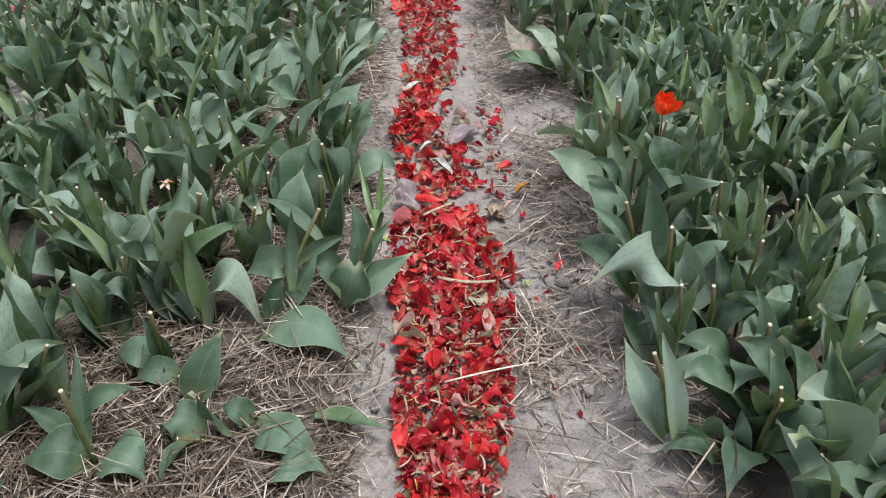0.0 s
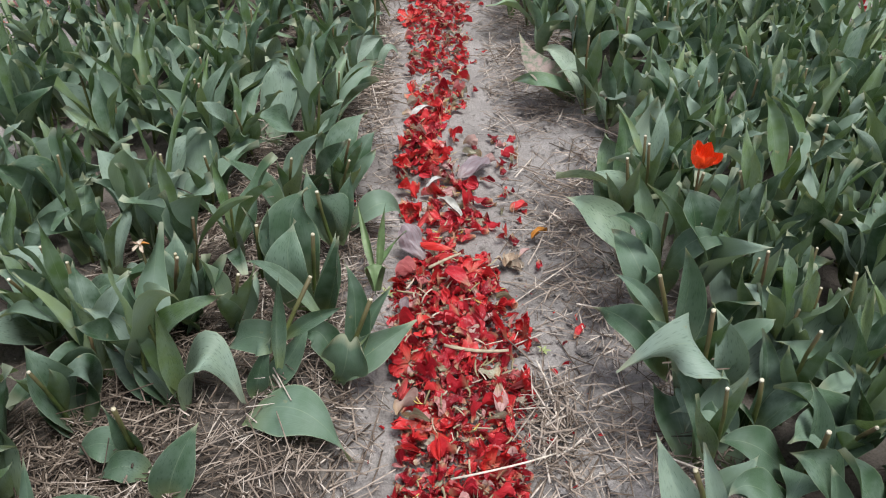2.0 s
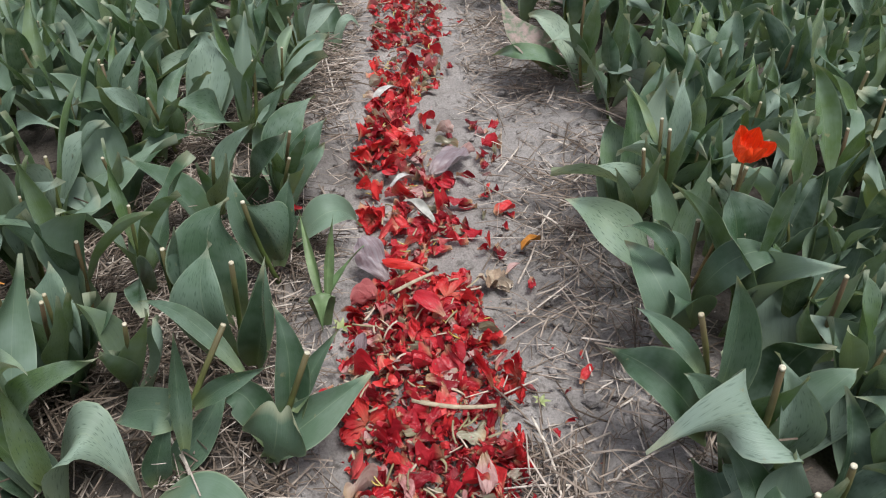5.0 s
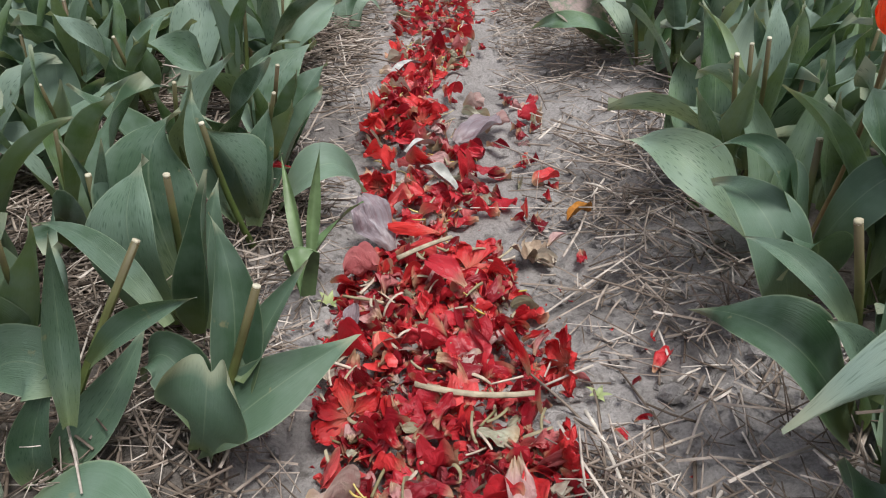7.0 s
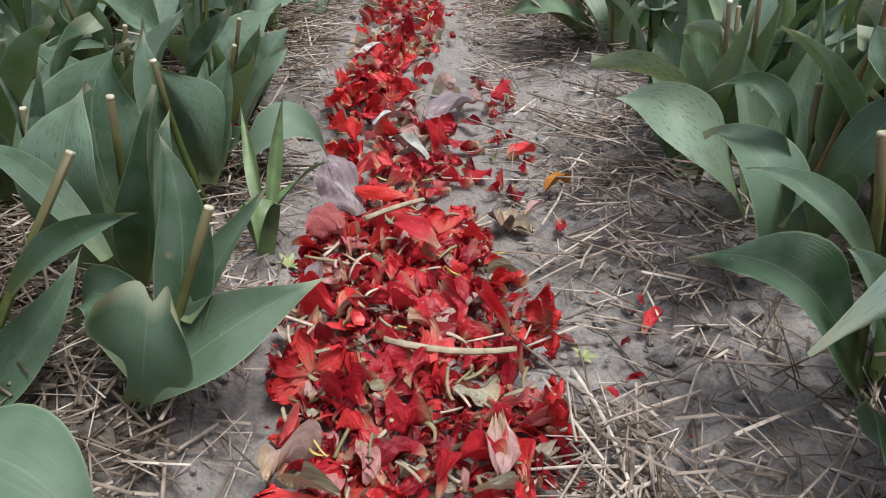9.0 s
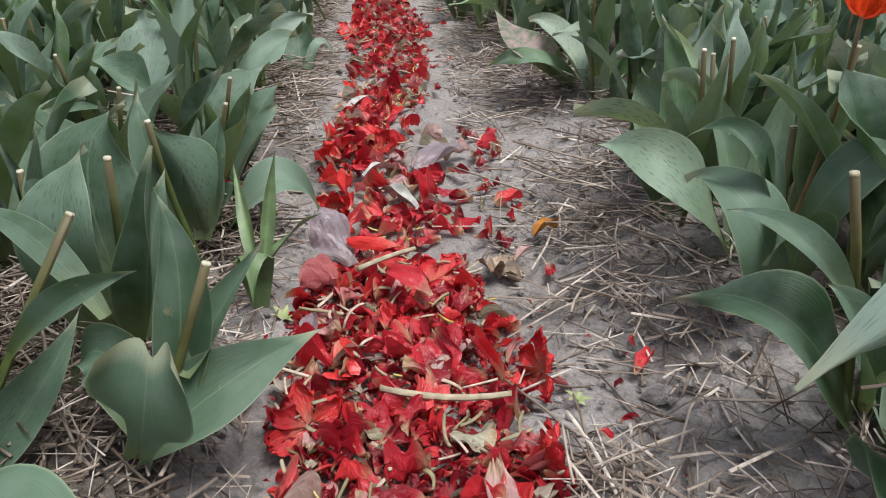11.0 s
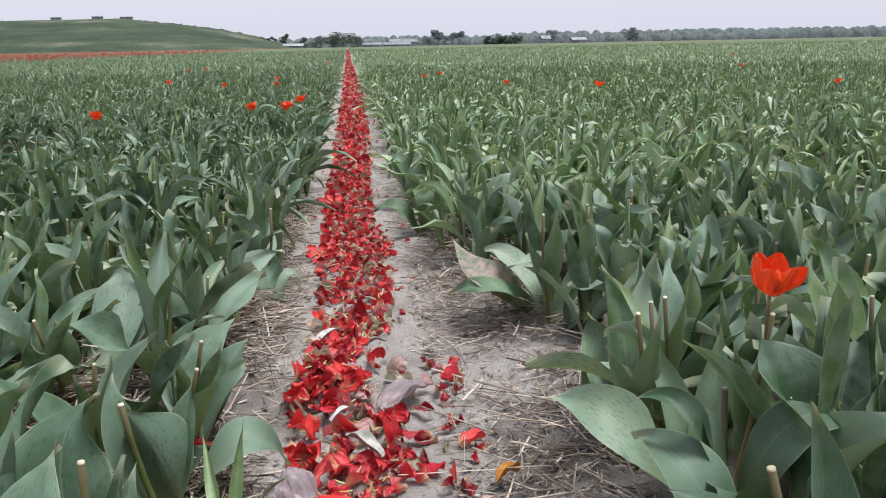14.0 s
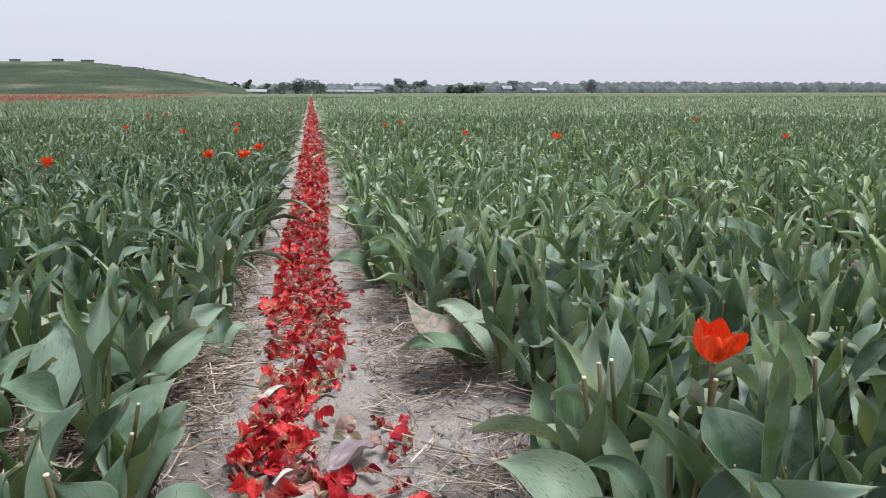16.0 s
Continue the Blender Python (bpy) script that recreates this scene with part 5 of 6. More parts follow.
EDGE_L = [0.01, 0.005, -0.01, -0.005, 0.0, -0.03, -0.025, -0.025, 0.0, 0.02, 0.035, 0.01, -0.008, -0.015, -0.012, -0.01, 0.015, 0.01, 0.0, 0.0, -0.004, -0.01, 0.0, 0.008, 0.007, 0.0, 0.0]
EDGE_R = [0.15, 0.145, 0.18, 0.195, 0.20, 0.19, 0.22, 0.185, 0.18, 0.12, 0.115, 0.17, 0.16, 0.12, 0.105, 0.085, 0.09, 0.15, 0.18, 0.195, 0.15, 0.16, 0.20, 0.24, 0.24, 0.19, 0.19]


def litter(count, y0, y1, size, seed, shift=0.0, loose=0.09):
    rng = np.random.default_rng(seed)
    y = rng.uniform(y0, y1, count)
    lo, hi = np.interp(y, EDGE_Y, EDGE_L), np.interp(y, EDGE_Y, EDGE_R) - 0.006
    u = rng.beta(1.1, 1.2, count)
    stray = rng.uniform(0, 1, count) < loose
    u = np.where(stray, rng.normal(0.65, 0.36, count), u)
    x = lo + (hi - lo) * u + shift
    heap = np.clip(1 - np.abs(2 * u - 1) ** 2, 0.1, 1)
    z = ground_height(x, y) + 0.006 + np.where(stray, 0.003, rng.uniform(0.0, 0.014, count) * heap)
    az, el = rng.uniform(0, 6.28, count), rng.normal(0.05, 0.32, count)
    ln = size * rng.uniform(0.45, 1.2, count) * np.where(stray, 0.65, 1.0)
    d = np.stack([np.cos(az) * np.cos(el), np.sin(az) * np.cos(el), np.sin(el)], 1) * ln[:, None]
    b = np.stack([x, y, np.maximum(z, ground_height(x, y) + np.abs(d[:, 2]) / 2 + 0.003)], 1) - d / 2
    return b, b + d, ln * rng.uniform(0.28, 0.72, count), rng.uniform(-0.1, 0.45, count), rng.uniform(-1.0, 2.6, count), rng.normal(0, 1.6, count)


petals = tagged(new("petal_litter"), "row of fallen red tulip petals along the path", "petals", kind="stuff")
for n_, y0, y1, sz, nv, nu, dx in ((2100, 0.3, 1.38, 0.025, 8, 6, 0), (230, 1.38, 2.2, 0.026, 8, 6, 0), (2600, 0.3, 1.40, 0.011, 2, 2, 0), (400, 1.40, 4.0, 0.011, 2, 2, 0), (1450, 2.2, 4.0, 0.030, 5, 4, 0), (2300, 4.0, 10.0, 0.042, 4, 2, 0), (2400, 10.0, 32.0, 0.060, 3, 2, 0), (3000, 32.0, 130.0, 0.12, 2, 2, 0), (500, 1.0, 5.0, 0.045, 4, 2, -GAP), (420, 1.4, 5.0, 0.045, 4, 2, GAP)):
    p, q, uv = blades(*litter(n_, y0, y1, sz, int(y0 * 10 + dx * 10 + sz * 9000) + 500, dx), nv, nu, "petal", 0.20, int(y0), crumple=0.2)
    tagged(part("petals", quads_mesh("petals", p, q, PETAL_JOINED, uv), petals), kind="stuff")

# the nearest petals one by one, on shared meshes
petal_meshes = []
for k in range(60):
    r = random.Random(k)
    d = Vector((0.023, 0, r.uniform(-0.002, 0.004))) * r.uniform(0.8, 1.25)
    folded = r.random() < 0.45
    p, q, uv = blades(-d, d, r.uniform(0.020, 0.030) if folded else r.uniform(0.022, 0.036), r.uniform(-0.08, 0.22), r.uniform(1.2, 2.4) if folded else r.uniform(-0.5, 0.7), r.uniform(-1.4, 1.4), 14, 10, "petal", 0.34, 900 + k, crumple=0.22)
    petal_meshes.append(quads_mesh("petal", p, q, PETAL, uv))
b_, t_, *_rest = litter(290, 0.62, 2.1, 0.036, 77)
for k in range(len(b_)):
    ob = new("petal", petal_meshes[k % 60])
    ob.parent = petals
    r = random.Random(k)
    c = (b_[k] + t_[k]) / 2
    ob.matrix_basis = pose(c[0], c[1], c[2] + 0.008, r.uniform(-24, 24), r.uniform(-24, 24), r.uniform(0, 360)) @ Matrix.Scale(r.uniform(0.5, 1.0), 4)


rng = np.random.default_rng(61)
for k in range(46):
    x, y = rng.uniform(0.09, 0.25), rng.uniform(1.42, 1.86)
    ob = new("petal", petal_meshes[k])
    ob.parent = petals
    ob.matrix_basis = pose(x, y, float(ground_height(x, y)) + 0.009, rng.uniform(-10, 10), rng.uniform(-10, 10), rng.uniform(0, 360)) @ Matrix.Scale(rng.uniform(0.35, 0.85), 4)


# stems and yellow stamens among the petals
def scraps(count, y0, y1, seed, long0, long1, thick, mat, name, label, cat):
    rng = np.random.default_rng(seed)
    y = rng.uniform(y0, y1, count)
    lo, hi = np.interp(y, EDGE_Y, EDGE_L), np.interp(y, EDGE_Y, EDGE_R)
    x = lo + (hi - lo) * rng.uniform(0.05, 0.95, count)
    z = ground_height(x, y) + rng.uniform(0.014, 0.032, count)
    az, el = rng.uniform(0, 6.28, count), rng.normal(0, 0.25, count)
    ln = rng.uniform(long0, long1, count) / 2
    d = np.stack([np.cos(az) * np.cos(el), np.sin(az) * np.cos(el), np.sin(el)], 1) * ln[:, None]
    c = np.stack([x, y, z], 1)
    p, q = tubes(c - d, c + d, thick * rng.uniform(0.7, 1.3, count), thick * rng.uniform(0.5, 1, count), 5, 0.09, 6, seed)
    tagged(new(name, quads_mesh(name, p, q, mat)), label, cat, kind="stuff")


scraps(150, 0.6, 1.40, 43, 0.010, 0.034, 0.0016, PALE_STEM, "stem_scraps", "short pale green stem scraps among the petals", "stems")
scraps(80, 1.40, 2.6, 41, 0.010, 0.040, 0.0016, PALE_STEM, "stem_scraps", "short pale green stem scraps among the petals", "stems")
scraps(70, 0.6, 2.4, 42, 0.008, 0.018, 0.0010, STAMEN, "stamens", "fallen yellow stamens among the petals", "stamens")


def fallen_flower(x, y, size, spread, seed, tilt):
    thing = tagged(new("fallen_flower"), "whole red tulip head lying on the path", "flower", "fallen tulip heads")
    thing.matrix_basis = pose(x, y, float(ground_height(x, y)) + 0.016, tilt[0], tilt[1], seed * 40) @ Matrix.Diagonal((1.0, 1.0, 0.62, 1.0))
    flower_petals(thing, size * 0.9, spread + 0.2, seed, HEAD_PETAL, 0.17)


for k, (x, y, size, spread, tx, ty) in enumerate(((0.006, 1.735, 0.042, 0.55, 35, -20), (0.062, 1.72, 0.045, 0.6, 30, 15), (0.012, 1.53, 0.036, 0.3, 60, 20), (0.125, 1.33, 0.044, 0.85, 12, 0), (0.012, 1.10, 0.04, 0.55, 30, -15), (0.19, 1.045, 0.042, 0.35, 70, 40), (0.04, 0.965, 0.05, 0.8, 8, 6), (0.055, 0.67, 0.048, 0.7, 25, 0), (0.065, 0.79, 0.044, 0.5, 40, 30), (0.21, 1.165, 0.04, 0.5, 40, 60), (0.05, 1.98, 0.04, 0.6, 30, 0), (0.0, 2.55, 0.045, 0.7, 20, 10), (0.02, 3.2, 0.05, 0.7, 20, 10), (0.13, 0.9, 0.042, 0.45, 60, -20))):
    fallen_flower(x, y, size, spread, 60 + k, (tx, ty))


def loose_blade(name, label, cat, a, b, width, arch, cup, mat, shape="petal", roll=0.3, seed=1, wave=0.06):
    p, q, uv = blades(a, b, width, arch, cup, roll, 12, 8, shape, wave, seed)
    return tagged(new(name, quads_mesh(name, p, q, mat, uv)), label, cat)


loose_blade("withered_petal", "withered mauve-brown petal standing cupped on the soil", "petal", (0.036, 1.372, 0.014), (-0.002, 1.420, 0.062), 0.058, 0.16, -0.5, MAUVE, seed=3, wave=0.03)
loose_blade("withered_petal", "large pale mauve petal lying on the path", "petal", (0.118, 1.650, 0.016), (0.180, 1.705, 0.032), 0.060, 0.10, 0.35, MAUVE, seed=4)
loose_blade("withered_petal", "grey withered petal among the red ones", "petal", (0.068, 1.560, 0.024), (0.112, 1.500, 0.022), 0.026, 0.2, 0.8, GREY_PETAL, seed=5)
loose_blade("withered_petal", "pale lilac petal at the heap's edge", "petal", (0.000, 1.215, 0.014), (0.004, 1.242, 0.034), 0.020, 0.1, 0.4, MAUVE, seed=6)
loose_blade("withered_petal", "grey-green withered petal by the flower heads", "petal", (0.045, 1.600, 0.028), (0.085, 1.625, 0.030), 0.020, 0.3, 0.6, GREY_PETAL, seed=7)
loose_blade("withered_leaf", "dry grey leaf curled over the petals", "leaf", (0.012, 1.925, 0.010), (0.062, 1.955, 0.030), 0.030, 0.35, 0.7, GREY_PETAL, "leaf", seed=8)
loose_blade("orange_petal", "small curled orange-brown petal on bare soil", "petal", (0.250, 1.432, 0.014), (0.280, 1.450, 0.018), 0.018, 0.4, 1.2, ORANGE, seed=9)
loose_blade("red_petal", "single red petal lying apart on the soil", "petal", (0.218, 1.530, 0.012), (0.252, 1.542, 0.016), 0.028, 0.2, 0.9, PETAL, seed=10)
loose_blade("red_petal", "bright red petal curled over the heap", "petal", (0.092, 1.376, 0.034), (0.030, 1.392, 0.036), 0.024, 0.2, -0.8, HEAD_PETAL, seed=12)
loose_blade("red_petal", "long pinkish red petal lying on the heap", "petal", (0.118, 1.270, 0.034), (0.078, 1.310, 0.040), 0.030, 0.12, 0.4, PETAL, seed=13)
loose_blade("red_petal", "single red petal on the path's edge", "petal", (0.000, 0.735, 0.014), (0.004, 0.790, 0.018), 0.030, 0.15, 0.6, PETAL, seed=14)
loose_blade("red_petal", "red petal half hidden under the leaves", "petal", (-0.165, 1.400, 0.045), (-0.135, 1.420, 0.05), 0.026, 0.2, 0.6, PETAL, seed=15)
loose_blade("red_petal", "red petal under the arching leaf", "petal", (-0.140, 1.490, 0.045), (-0.100, 1.515, 0.05), 0.026, 0.2, 0.6, PETAL, seed=16)
loose_blade("fallen_leaf", "grey-green tulip leaf lying loose on straw", "leaf", (-0.125, 0.792, 0.040), (-0.004, 0.777, 0.022), 0.036, 0.10, 0.5, MIXED, "leaf", seed=17)


def lying_stem(a, b, thick, seed, mat, label):
    p, q = tubes(a, b, thick, thick * 0.8, 8, 0.06, 7, seed)
    tagged(new("dry_stalk", quads_mesh("dry_stalk", p, q, mat)), label, "stem")


lying_stem((0.068, 1.116, 0.040), (0.172, 1.100, 0.042), 0.0032, 1, PALE_STEM, "pale dried tulip stem lying across the petals")
lying_stem((0.045, 1.312, 0.042), (0.105, 1.348, 0.046), 0.003, 2, PALE_STEM, "short green tulip stem on the petal heap")
lying_stem((0.070, 0.860, 0.036), (0.222, 0.905, 0.030), 0.0016, 3, PALE_STRAW, "long pale straw lying across the petals")
lying_stem((0.215, 1.09, 0.030), (0.235, 0.985, 0.02), 0.0018, 4, PALE_STRAW, "long pale straw lying across the petals")
lying_stem((0.285, 1.53, 0.014), (0.335, 1.42, 0.02), 0.0018, 5, PALE_STRAW, "single straw lying on bare soil")


# ---- straw ----
def straw(count, x0, x1, y0, y1, seed, thick=1.0):
    rng = np.random.default_rng(seed)
    x, y = rng.uniform(x0, x1, count), rng.uniform(y0, y1, count)
    patch = 0.5 + 0.5 * np.sin(9 * x + 3 * np.sin(4 * y + seed)) * np.sin(7 * y + 2 * np.sin(6 * x))
    ok = rng.uniform(0, 1, count) < 0.08 + 0.92 * patch ** 1.4
    x, y = x[ok], y[ok]
    count = len(x)
    z = ground_height(x, y) + 0.005 + rng.exponential(0.009, count)
    az, el = rng.uniform(0, 6.28, count), rng.normal(0, 0.14, count)
    ln = 0.012 + rng.gamma(1.8, 0.022, count)
    d = np.stack([np.cos(az) * np.cos(el), np.sin(az) * np.cos(el), np.sin(el)], 1) * ln[:, None] / 2
    c = np.stack([x, y, z], 1)
    r = np.minimum(0.00042 + rng.gamma(2.2, 0.00024, count) * thick, 0.0017)
    return tubes(c - d, c + d, r, r * 0.8, 4, 0.02, 3, seed)


for mat, label, args in (
        (SHADED_STRAW, "brown straw mulch between the plants, darkened with painted shade", (15000, -0.56, -0.075, 0.4, 1.5, 1, 1.25)),
        (STRAW, "dry broken straw mulch lying on the soil", (4200, -0.56, -0.05, 0.4, 1.5, 12)),
        (SHADED_STRAW, "brown straw mulch between the plants, darkened with painted shade", (7000, -0.50, -0.075, 1.5, 3.2, 8, 1.1)),
        (STRAW, "dry broken straw mulch lying on the soil", (2400, -0.42, -0.04, 1.4, 3.2, 17)),
        (SHADED_STRAW, "brown straw mulch between the plants, darkened with painted shade", (2200, -1.2, -0.5, 0.4, 3.2, 9)),
        (STRAW, "pale broken straw along the petals", (2600, -0.15, -0.03, 1.40, 3.4, 13, 1.2)),
        (STRAW, "dry broken straw in a gap between plants", (1500, -0.48, -0.24, 1.32, 2.1, 21, 1.1)),
        (STRAW, "pale broken straw along the petals", (500, -0.12, -0.03, 0.3, 1.4, 7)),
        (STRAW, "loose straw scattered on the bare path", (1000, 0.19, 0.27, 0.5, 1.06, 18, 1.2)),
        (STRAW, "loose straw scattered on the bare path", (1500, 0.20, 0.36, 0.85, 3.6, 6, 1.2)),
        (STRAW, "loose straw scattered on the bare path", (900, 0.20, 0.42, 1.40, 2.4, 14, 1.2)),
        (STRAW, "loose straw scattered on the bare path", (800, 0.22, 0.36, 1.9, 4.5, 10)),
        (STRAW, "dry broken straw along the bed's edge", (3800, 0.29, 0.46, 0.3, 3.6, 2, 1.2)),
        (SHADED_STRAW, "brown straw along the bed's edge, darkened with painted shade", (1200, 0.36, 0.48, 0.4, 2.8, 19, 1.2)),
        (SHADED_STRAW, "brown straw mulch between the plants, darkened with painted shade", (1500, 0.46, 1.5, 0.3, 3.0, 3, 1.2)),
        (STRAW, "dry broken straw mulch lying on the soil", (1800, -0.5, 0.6, 3.2, 7.0, 4))):
    p, q = straw(*args)
    tagged(new("straw", quads_mesh("straw", p, q, mat)), label, "straw", kind="stuff")

# ---- clods and small finds on the path ----
def clods(count, x0, x1, y0, y1, seed):
    """Crumbs of dry soil pressed into the ground, joined."""
    rng = np.random.default_rng(seed)
    bm = bmesh.new()
    bmesh.ops.create_icosphere(bm, subdivisions=1, radius=1.0)
    ball = np.array([v.co[:] for v in bm.verts])
    tri = np.array([[v.index for v in f.verts] for f in bm.faces])
    bm.free()
    x, y = rng.uniform(x0, x1, count), rng.uniform(y0, y1, count)
    size = 0.0015 + rng.gamma(1.6, 0.0016, count)
    lump = ball[None] * rng.uniform(0.7, 1.3, (count, len(ball), 1)) * size[:, None, None] * [1, 1, 0.7]
    pts = lump + np.stack([x, y, ground_height(x, y) + size * 0.35 + 0.003], 1)[:, None]
    me = bpy.data.meshes.new("soil_clods")
    me.from_pydata(pts.reshape(-1, 3).tolist(), [], (tri[None] + np.arange(count)[:, None, None] * len(ball)).reshape(-1, 3).tolist())
    me.materials.append(SOIL)
    tagged(new("soil_clods", me), "small dry clods of grey soil on the path", "soil", kind="stuff")


clods(420, 0.20, 0.44, 0.8, 2.6, 51)
clods(160, -0.12, 0.0, 0.8, 2.6, 52)


def seedling(x, y, size, seed):
    z = float(ground_height(x, y))
    weed = tagged(new("weed"), "tiny green weed seedling on the bare soil", "weed", "weed seedlings")
    weed.location = (x, y, z)
    r = random.Random(seed)
    for k in range(5):
        a = k * 1.3 + r.uniform(-0.3, 0.3)
        p, q, uv = blades((0, 0, 0.002), (math.cos(a) * size, math.sin(a) * size, size * r.uniform(0.5, 1.1)), size * 0.45, 0.25, 0.3, r.uniform(-0.4, 0.4), 6, 4, "leaf", 0.08, seed + k)
        part("leaf", quads_mesh("leaf", p, q, PALE_LEAF, uv), weed)


seedling(-0.030, 1.283, 0.017, 3)
seedling(0.235, 1.130, 0.013, 4)


def husk(x, y, size, seed):
    z = float(ground_height(x, y))
    thing = tagged(new("flower_husk"), "crumpled dry brown flower husk beside the petals", "husk")
    thing.location = (x, y, z + 0.006)
    r = random.Random(seed)
    for k in range(6):
        a = k * 1.05 + r.uniform(-0.3, 0.3)
        p, q, uv = blades((0, 0, 0), (math.cos(a) * size, math.sin(a) * size, size * r.uniform(0.1, 0.8)), size * 0.8, 0.2, r.uniform(0.2, 1.4), r.uniform(-1, 1), 6, 5, "petal", 0.2, seed + k)
        part("petal", quads_mesh("petal", p, q, HUSK, uv), thing)


husk(0.200, 1.365, 0.028, 7)
loose_blade("red_petal", "small dark red petal at the heap's edge", "petal", (0.218, 1.375, 0.014), (0.240, 1.392, 0.020), 0.014, 0.2, 0.9, PETAL, seed=21)
loose_blade("red_petal", "small dark red petal on the straw", "petal", (0.288, 1.145, 0.022), (0.308, 1.165, 0.030), 0.018, 0.2, 0.9, PETAL, seed=22)

# ---- distance ----
def mound():
    x = np.concatenate([np.linspace(-420, -120, 40), np.linspace(-115, -20, 60)])
    y = np.linspace(330, 560, 40)
    X, Y = np.meshgrid(x, y)
    crest = np.interp(X, [-420, -300, -160, -108, -100, -69, -48, -34, -22], [17, 15, 15.5, 15.8, 14.6, 11, 6.8, 2.6, -0.5])
    up = np.sin(np.clip((Y - 330) / 90, 0, 1) * np.pi / 2) ** 1.1 * np.cos(np.clip((Y - 430) / 130, 0, 1) * np.pi / 2)
    rng = np.random.default_rng(4)
    return np.stack([X, Y, (crest + 0.5) * up - 0.5 + rng.uniform(-0.12, 0.12, X.shape)], -1).reshape(-1, 3), grid_faces(1, len(y) - 1, len(x) - 1)


p, q = mound()
tagged(new("hill", quads_mesh("hill", p, q, GRASS_HILL)), "long low grassy hill beyond the field", "hill", kind="structure")


def crown_quads(centres, radii, per, leaf, seed, wild=0.55):
    """Leaf clumps scattered through crowns, the denser to their rims."""
    rng = np.random.default_rng(seed)
    c = np.repeat(centres, per, 0)
    r = np.repeat(radii, per, 0)
    d = unit(rng.normal(0, 1, c.shape))
    pos = c + d * r * rng.uniform(0.45, 1.05, (len(c), 1))
    a, b = unit(rng.normal(0, wild, c.shape) + [1, 0, 0]), unit(rng.normal(0, wild, c.shape) + [0, 0.6, 1])
    size = leaf * rng.uniform(0.6, 1.3, (len(c), 1))
    v = np.stack([pos - a * size, pos - b * size * 0.8, pos + a * size, pos + b * size * 0.8], 1).reshape(-1, 3)
    return v, np.arange(len(v)).reshape(-1, 4)


def far_wood(x0, x1, y, low, high, seed, step):
    """The lumpy edge of a wood, crown beside crown, rising to an uneven top."""
    rng = np.random.default_rng(seed)
    xs = np.arange(x0, x1, 0.9)
    crowns = np.arange(x0 - step, x1 + step, step * 0.8)
    at = crowns + rng.uniform(-0.3, 0.3, len(crowns)) * step
    tall, wide = rng.uniform(low, high, len(crowns)), step * rng.uniform(1.3, 2.4, len(crowns))
    dome = tall[None] * np.sqrt(np.maximum(1 - ((xs[:, None] - at[None]) / wide[None]) ** 2, 0.0))
    top = np.maximum(dome.max(1), low * 0.7)
    v = np.linspace(0, 1, 12)
    Z = top[None] * np.sin(v * np.pi / 2)[:, None] + rng.normal(0, 0.14, (12, len(xs))) * v[:, None]
    Y = y + 9 * (v[:, None] ** 1.6) + rng.normal(0, 0.25, Z.shape) + 2.0 * np.sin(xs / step)[None]
    X = xs[None] + rng.normal(0, 0.25, Z.shape)
    me = quads_mesh("far_wood", np.stack([X, Y, Z - 0.3], -1).reshape(-1, 3), grid_faces(1, 11, len(xs) - 1), WOOD_HAZED, smooth=False)
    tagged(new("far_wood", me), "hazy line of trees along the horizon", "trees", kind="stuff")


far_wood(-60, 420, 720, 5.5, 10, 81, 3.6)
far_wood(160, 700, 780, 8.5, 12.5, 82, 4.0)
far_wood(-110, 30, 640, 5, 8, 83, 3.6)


def far_tree(x, y, height, spread, seed, mat, label="dark leafy tree standing far across the field"):
    rng = np.random.default_rng(seed)
    tree = tagged(new("tree"), label, "tree", "trees across the field")
    tree.location = (x, y, 0)
    p, q = tubes([0, 0, -0.3], [0.1, 0, height * 0.55], height * 0.035, height * 0.012, 7, 0.02, 4, seed)
    trunk = part("trunk", quads_mesh("trunk", p, q, BARK), tree)
    for k in range(5):
        a = k * 1.3 + rng.uniform(0, 0.5)
        p, q = tubes([0, 0, height * (0.25 + 0.05 * k)], [math.cos(a) * spread * 0.6, math.sin(a) * spread * 0.6, height * (0.5 + 0.07 * k)], height * 0.012, height * 0.004, 5, 0.05, 3, seed + k)
        part("limb", quads_mesh("limb", p, q, BARK), trunk)
    n = 9
    cs = np.stack([rng.normal(0, spread * 0.42, n), rng.normal(0, spread * 0.4, n), height * rng.uniform(0.22, 0.85, n)], 1)
    v, q = crown_quads(cs, np.full((n, 3), spread * 0.42) * [1, 1, 0.8], 130, height * 0.045, seed)
    v[:, 2] = np.minimum(np.maximum(v[:, 2], 0.05), height)
    part("crown", quads_mesh("crown", v, q, mat, smooth=False), tree)


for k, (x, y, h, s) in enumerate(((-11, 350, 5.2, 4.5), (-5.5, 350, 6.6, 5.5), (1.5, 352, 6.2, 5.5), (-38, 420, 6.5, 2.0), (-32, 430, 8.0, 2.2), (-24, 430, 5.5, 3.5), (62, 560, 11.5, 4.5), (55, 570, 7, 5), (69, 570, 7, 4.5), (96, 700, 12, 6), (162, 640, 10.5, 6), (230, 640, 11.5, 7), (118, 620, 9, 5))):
    far_tree(x, y, h, s, 200 + k, TREE_NEAR if y < 440 else WOOD_HAZED)


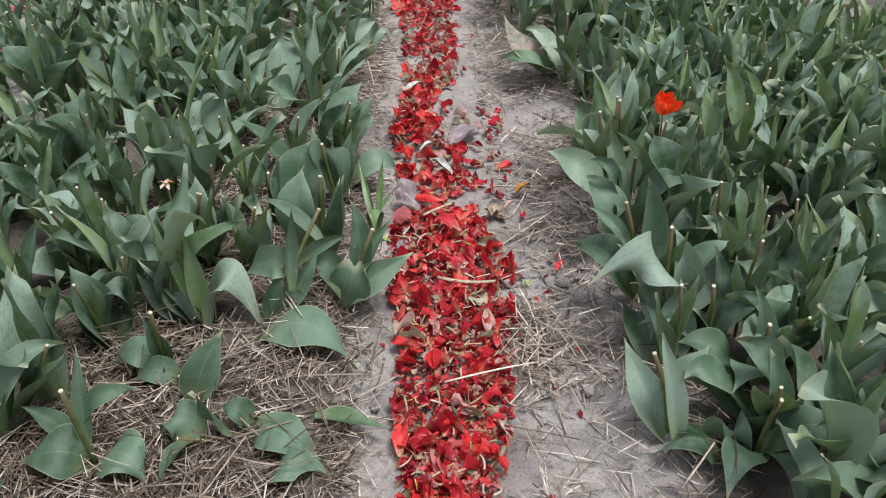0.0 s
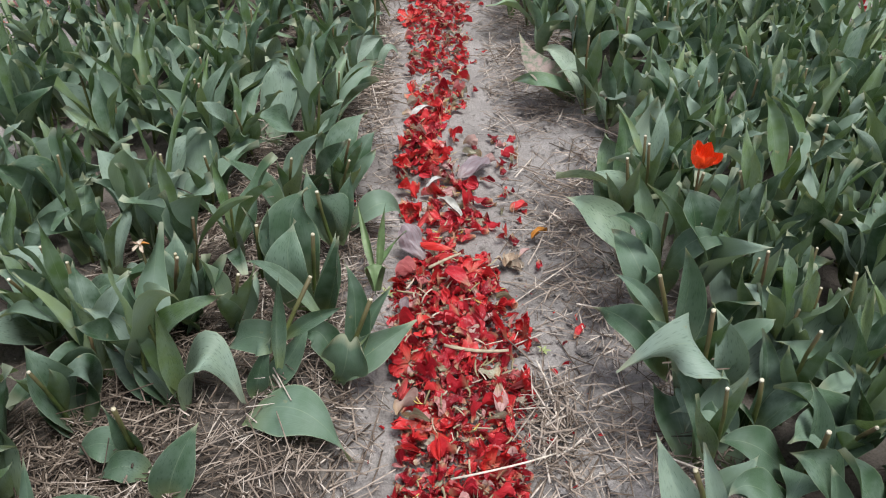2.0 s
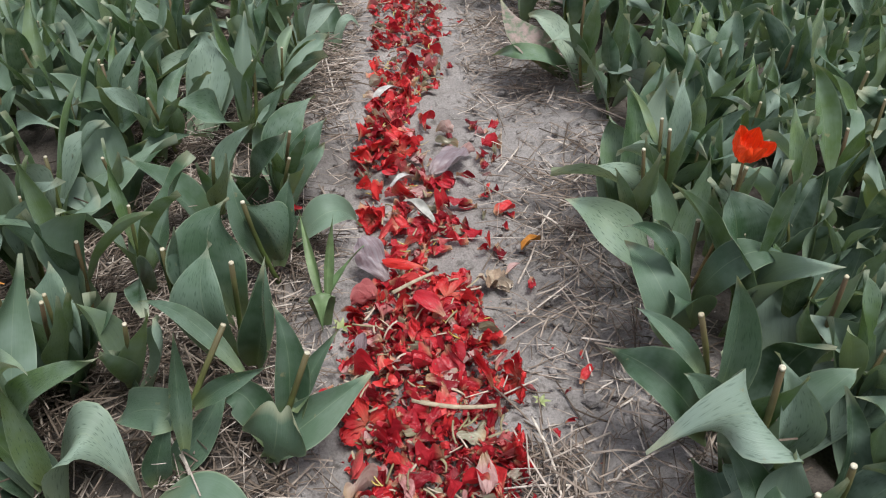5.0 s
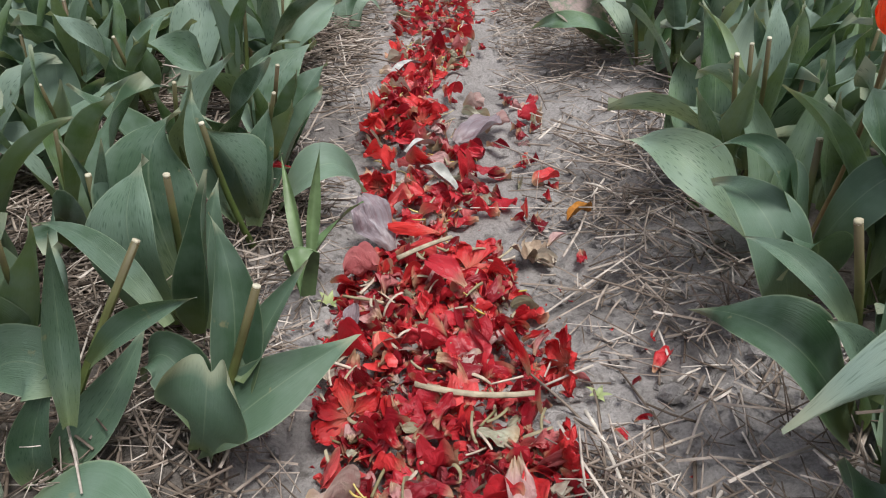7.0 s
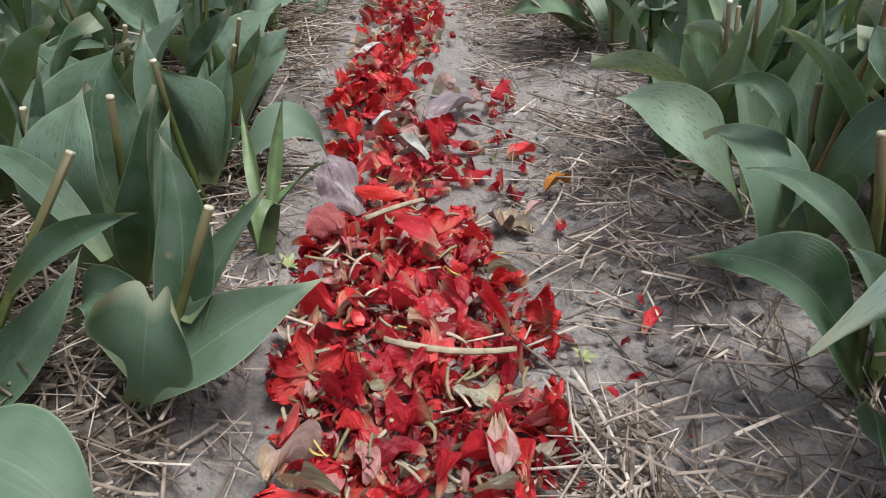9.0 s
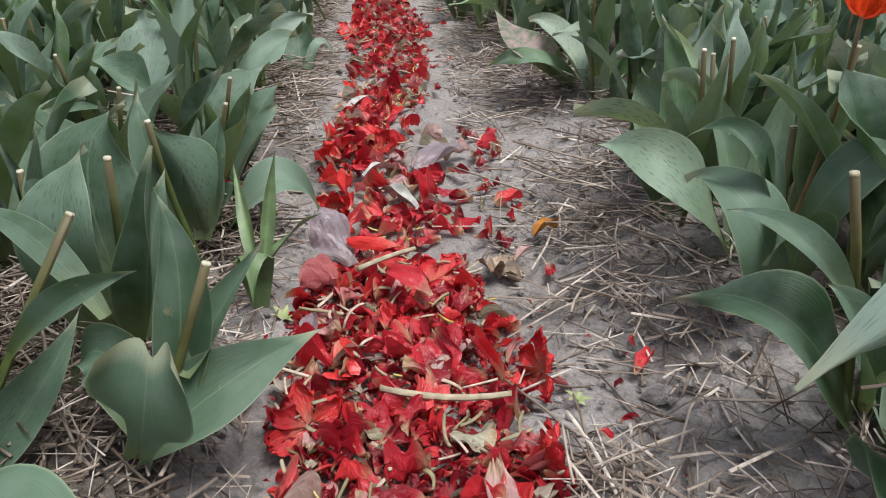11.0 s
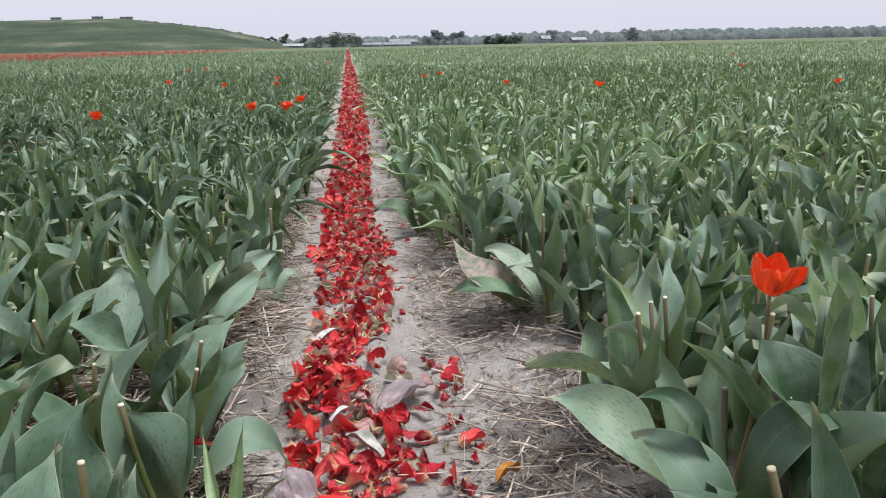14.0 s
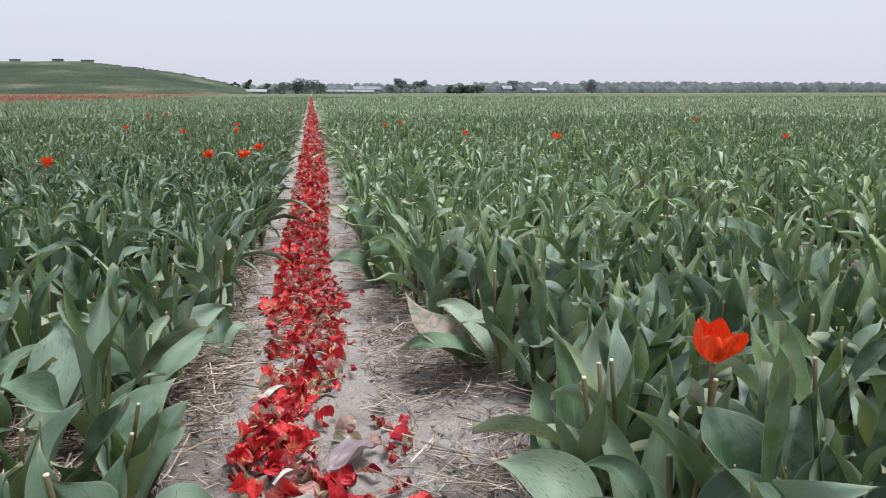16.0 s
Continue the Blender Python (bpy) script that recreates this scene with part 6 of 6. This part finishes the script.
def hedge(x, y, w, h, d, seed):
    rng = np.random.default_rng(seed)
    n = 46
    cs = np.stack([rng.uniform(-w / 2, w / 2, n), rng.uniform(-d / 2, d / 2, n), rng.uniform(h * 0.2, h * 0.8, n)], 1)
    v, q = crown_quads(cs, np.full((n, 3), h * 0.24), 60, 0.55, seed)
    v[:, 2] = np.clip(v[:, 2], 0, h)
    ob = tagged(new("hedge", quads_mesh("hedge", v, q, TREE_NEAR, smooth=False)), "dark clipped block of hedge across the field", "hedge")
    ob.location = (x, y, 0)


hedge(93, 480, 22, 5.2, 6, 5)


def farm_building(x, y, w, d, wall_h, roof_h, label):
    """A low shed or glasshouse: walls, a pitched roof and a row of openings."""
    house = tagged(new("farm_building"), label, "building", "buildings across the field")
    house.location = (x, y, 0)
    v = [(sx * w / 2, sy * d / 2, z) for z in (0, wall_h) for sy in (-1, 1) for sx in (-1, 1)]
    q = np.array([[0, 1, 5, 4], [1, 3, 7, 5], [3, 2, 6, 7], [2, 0, 4, 6]])
    part("wall", quads_mesh("wall", np.array(v), q, WALL_FAR, smooth=False), house)
    e = 0.5
    v = [(-w / 2 - e, -d / 2 - e, wall_h - 0.1), (w / 2 + e, -d / 2 - e, wall_h - 0.1), (w / 2 + e, 0, wall_h + roof_h), (-w / 2 - e, 0, wall_h + roof_h), (-w / 2 - e, d / 2 + e, wall_h - 0.1), (w / 2 + e, d / 2 + e, wall_h - 0.1)]
    part("roof", quads_mesh("roof", np.array(v), np.array([[0, 1, 2, 3], [3, 2, 5, 4]]), ROOF_FAR, smooth=False), house, "pale grey pitched roof")
    for k in range(max(int(w / 6), 2)):
        cx = -w / 2 + (k + 0.5) * w / max(int(w / 6), 2)
        bm = bmesh.new()
        bmesh.ops.create_cube(bm, size=1, matrix=Matrix.Translation((cx, -d / 2 - 0.06, wall_h * 0.5)) @ Matrix.Diagonal((1.8, 0.1, wall_h * 0.5, 1)))
        me = bpy.data.meshes.new("window")
        bm.to_mesh(me)
        bm.free()
        me.materials.append(DARK_GLASS)
        part("window", me, house)


for x, y, w, d, wh, rh in ((-26, 400, 9, 6, 1.4, 1.0), (14, 470, 10, 7, 1.4, 1.1), (30, 500, 16, 8, 1.3, 1.2), (38, 560, 18, 9, 3.0, 2.0), (150, 520, 9, 7, 2.2, 1.4), (138, 560, 6, 6, 3.4, 2)):
    farm_building(x, y, w, d, wh, rh, "low pale farm shed far across the field")


def hill_hut(x, y, w, h):
    z = 15.2
    hut = tagged(new("hill_hut"), "small grey block-like hut on the hilltop", "hut", "huts on the hill")
    hut.location = (x, y, z)
    for name, sz, cz in (("wall", (w, 3.0, h), h / 2 - 0.6), ("roof", (w + 0.5, 3.5, 0.35), h - 0.45)):
        bm = bmesh.new()
        bmesh.ops.create_cube(bm, size=1, matrix=Matrix.Translation((0, 0, cz)) @ Matrix.Diagonal((*sz, 1)))
        bmesh.ops.bevel(bm, geom=bm.edges[:], offset=0.08, segments=1, affect="EDGES")
        me = bpy.data.meshes.new(name)
        bm.to_mesh(me)
        bm.free()
        me.materials.append(HUT)
        part(name, me, hut)


rng = np.random.default_rng(31)
n = 70
cx = rng.uniform(-190, -40, n)
crest = np.interp(cx, [-420, -300, -160, -108, -100, -69, -48, -34, -22], [17, 15, 15.5, 15.8, 14.6, 11, 6.8, 2.6, -0.5])
cs = np.stack([cx, np.full(n, 428.0), crest - 0.1], 1)
v, q = crown_quads(cs, rng.uniform(0.4, 1.2, (n, 1)) * [[1.8, 1.2, 0.5]], 24, 0.4, 9)
tagged(new("scrub", quads_mesh("scrub", v, q, TREE_NEAR, smooth=False)), "low scrub dotted along the hill's crest", "bushes", kind="stuff")
for x, w, h in ((-144, 4.2, 2.4), (-124, 4.6, 2.6), (-110, 5.4, 2.2)):
    hill_hut(x, 430, w, h)
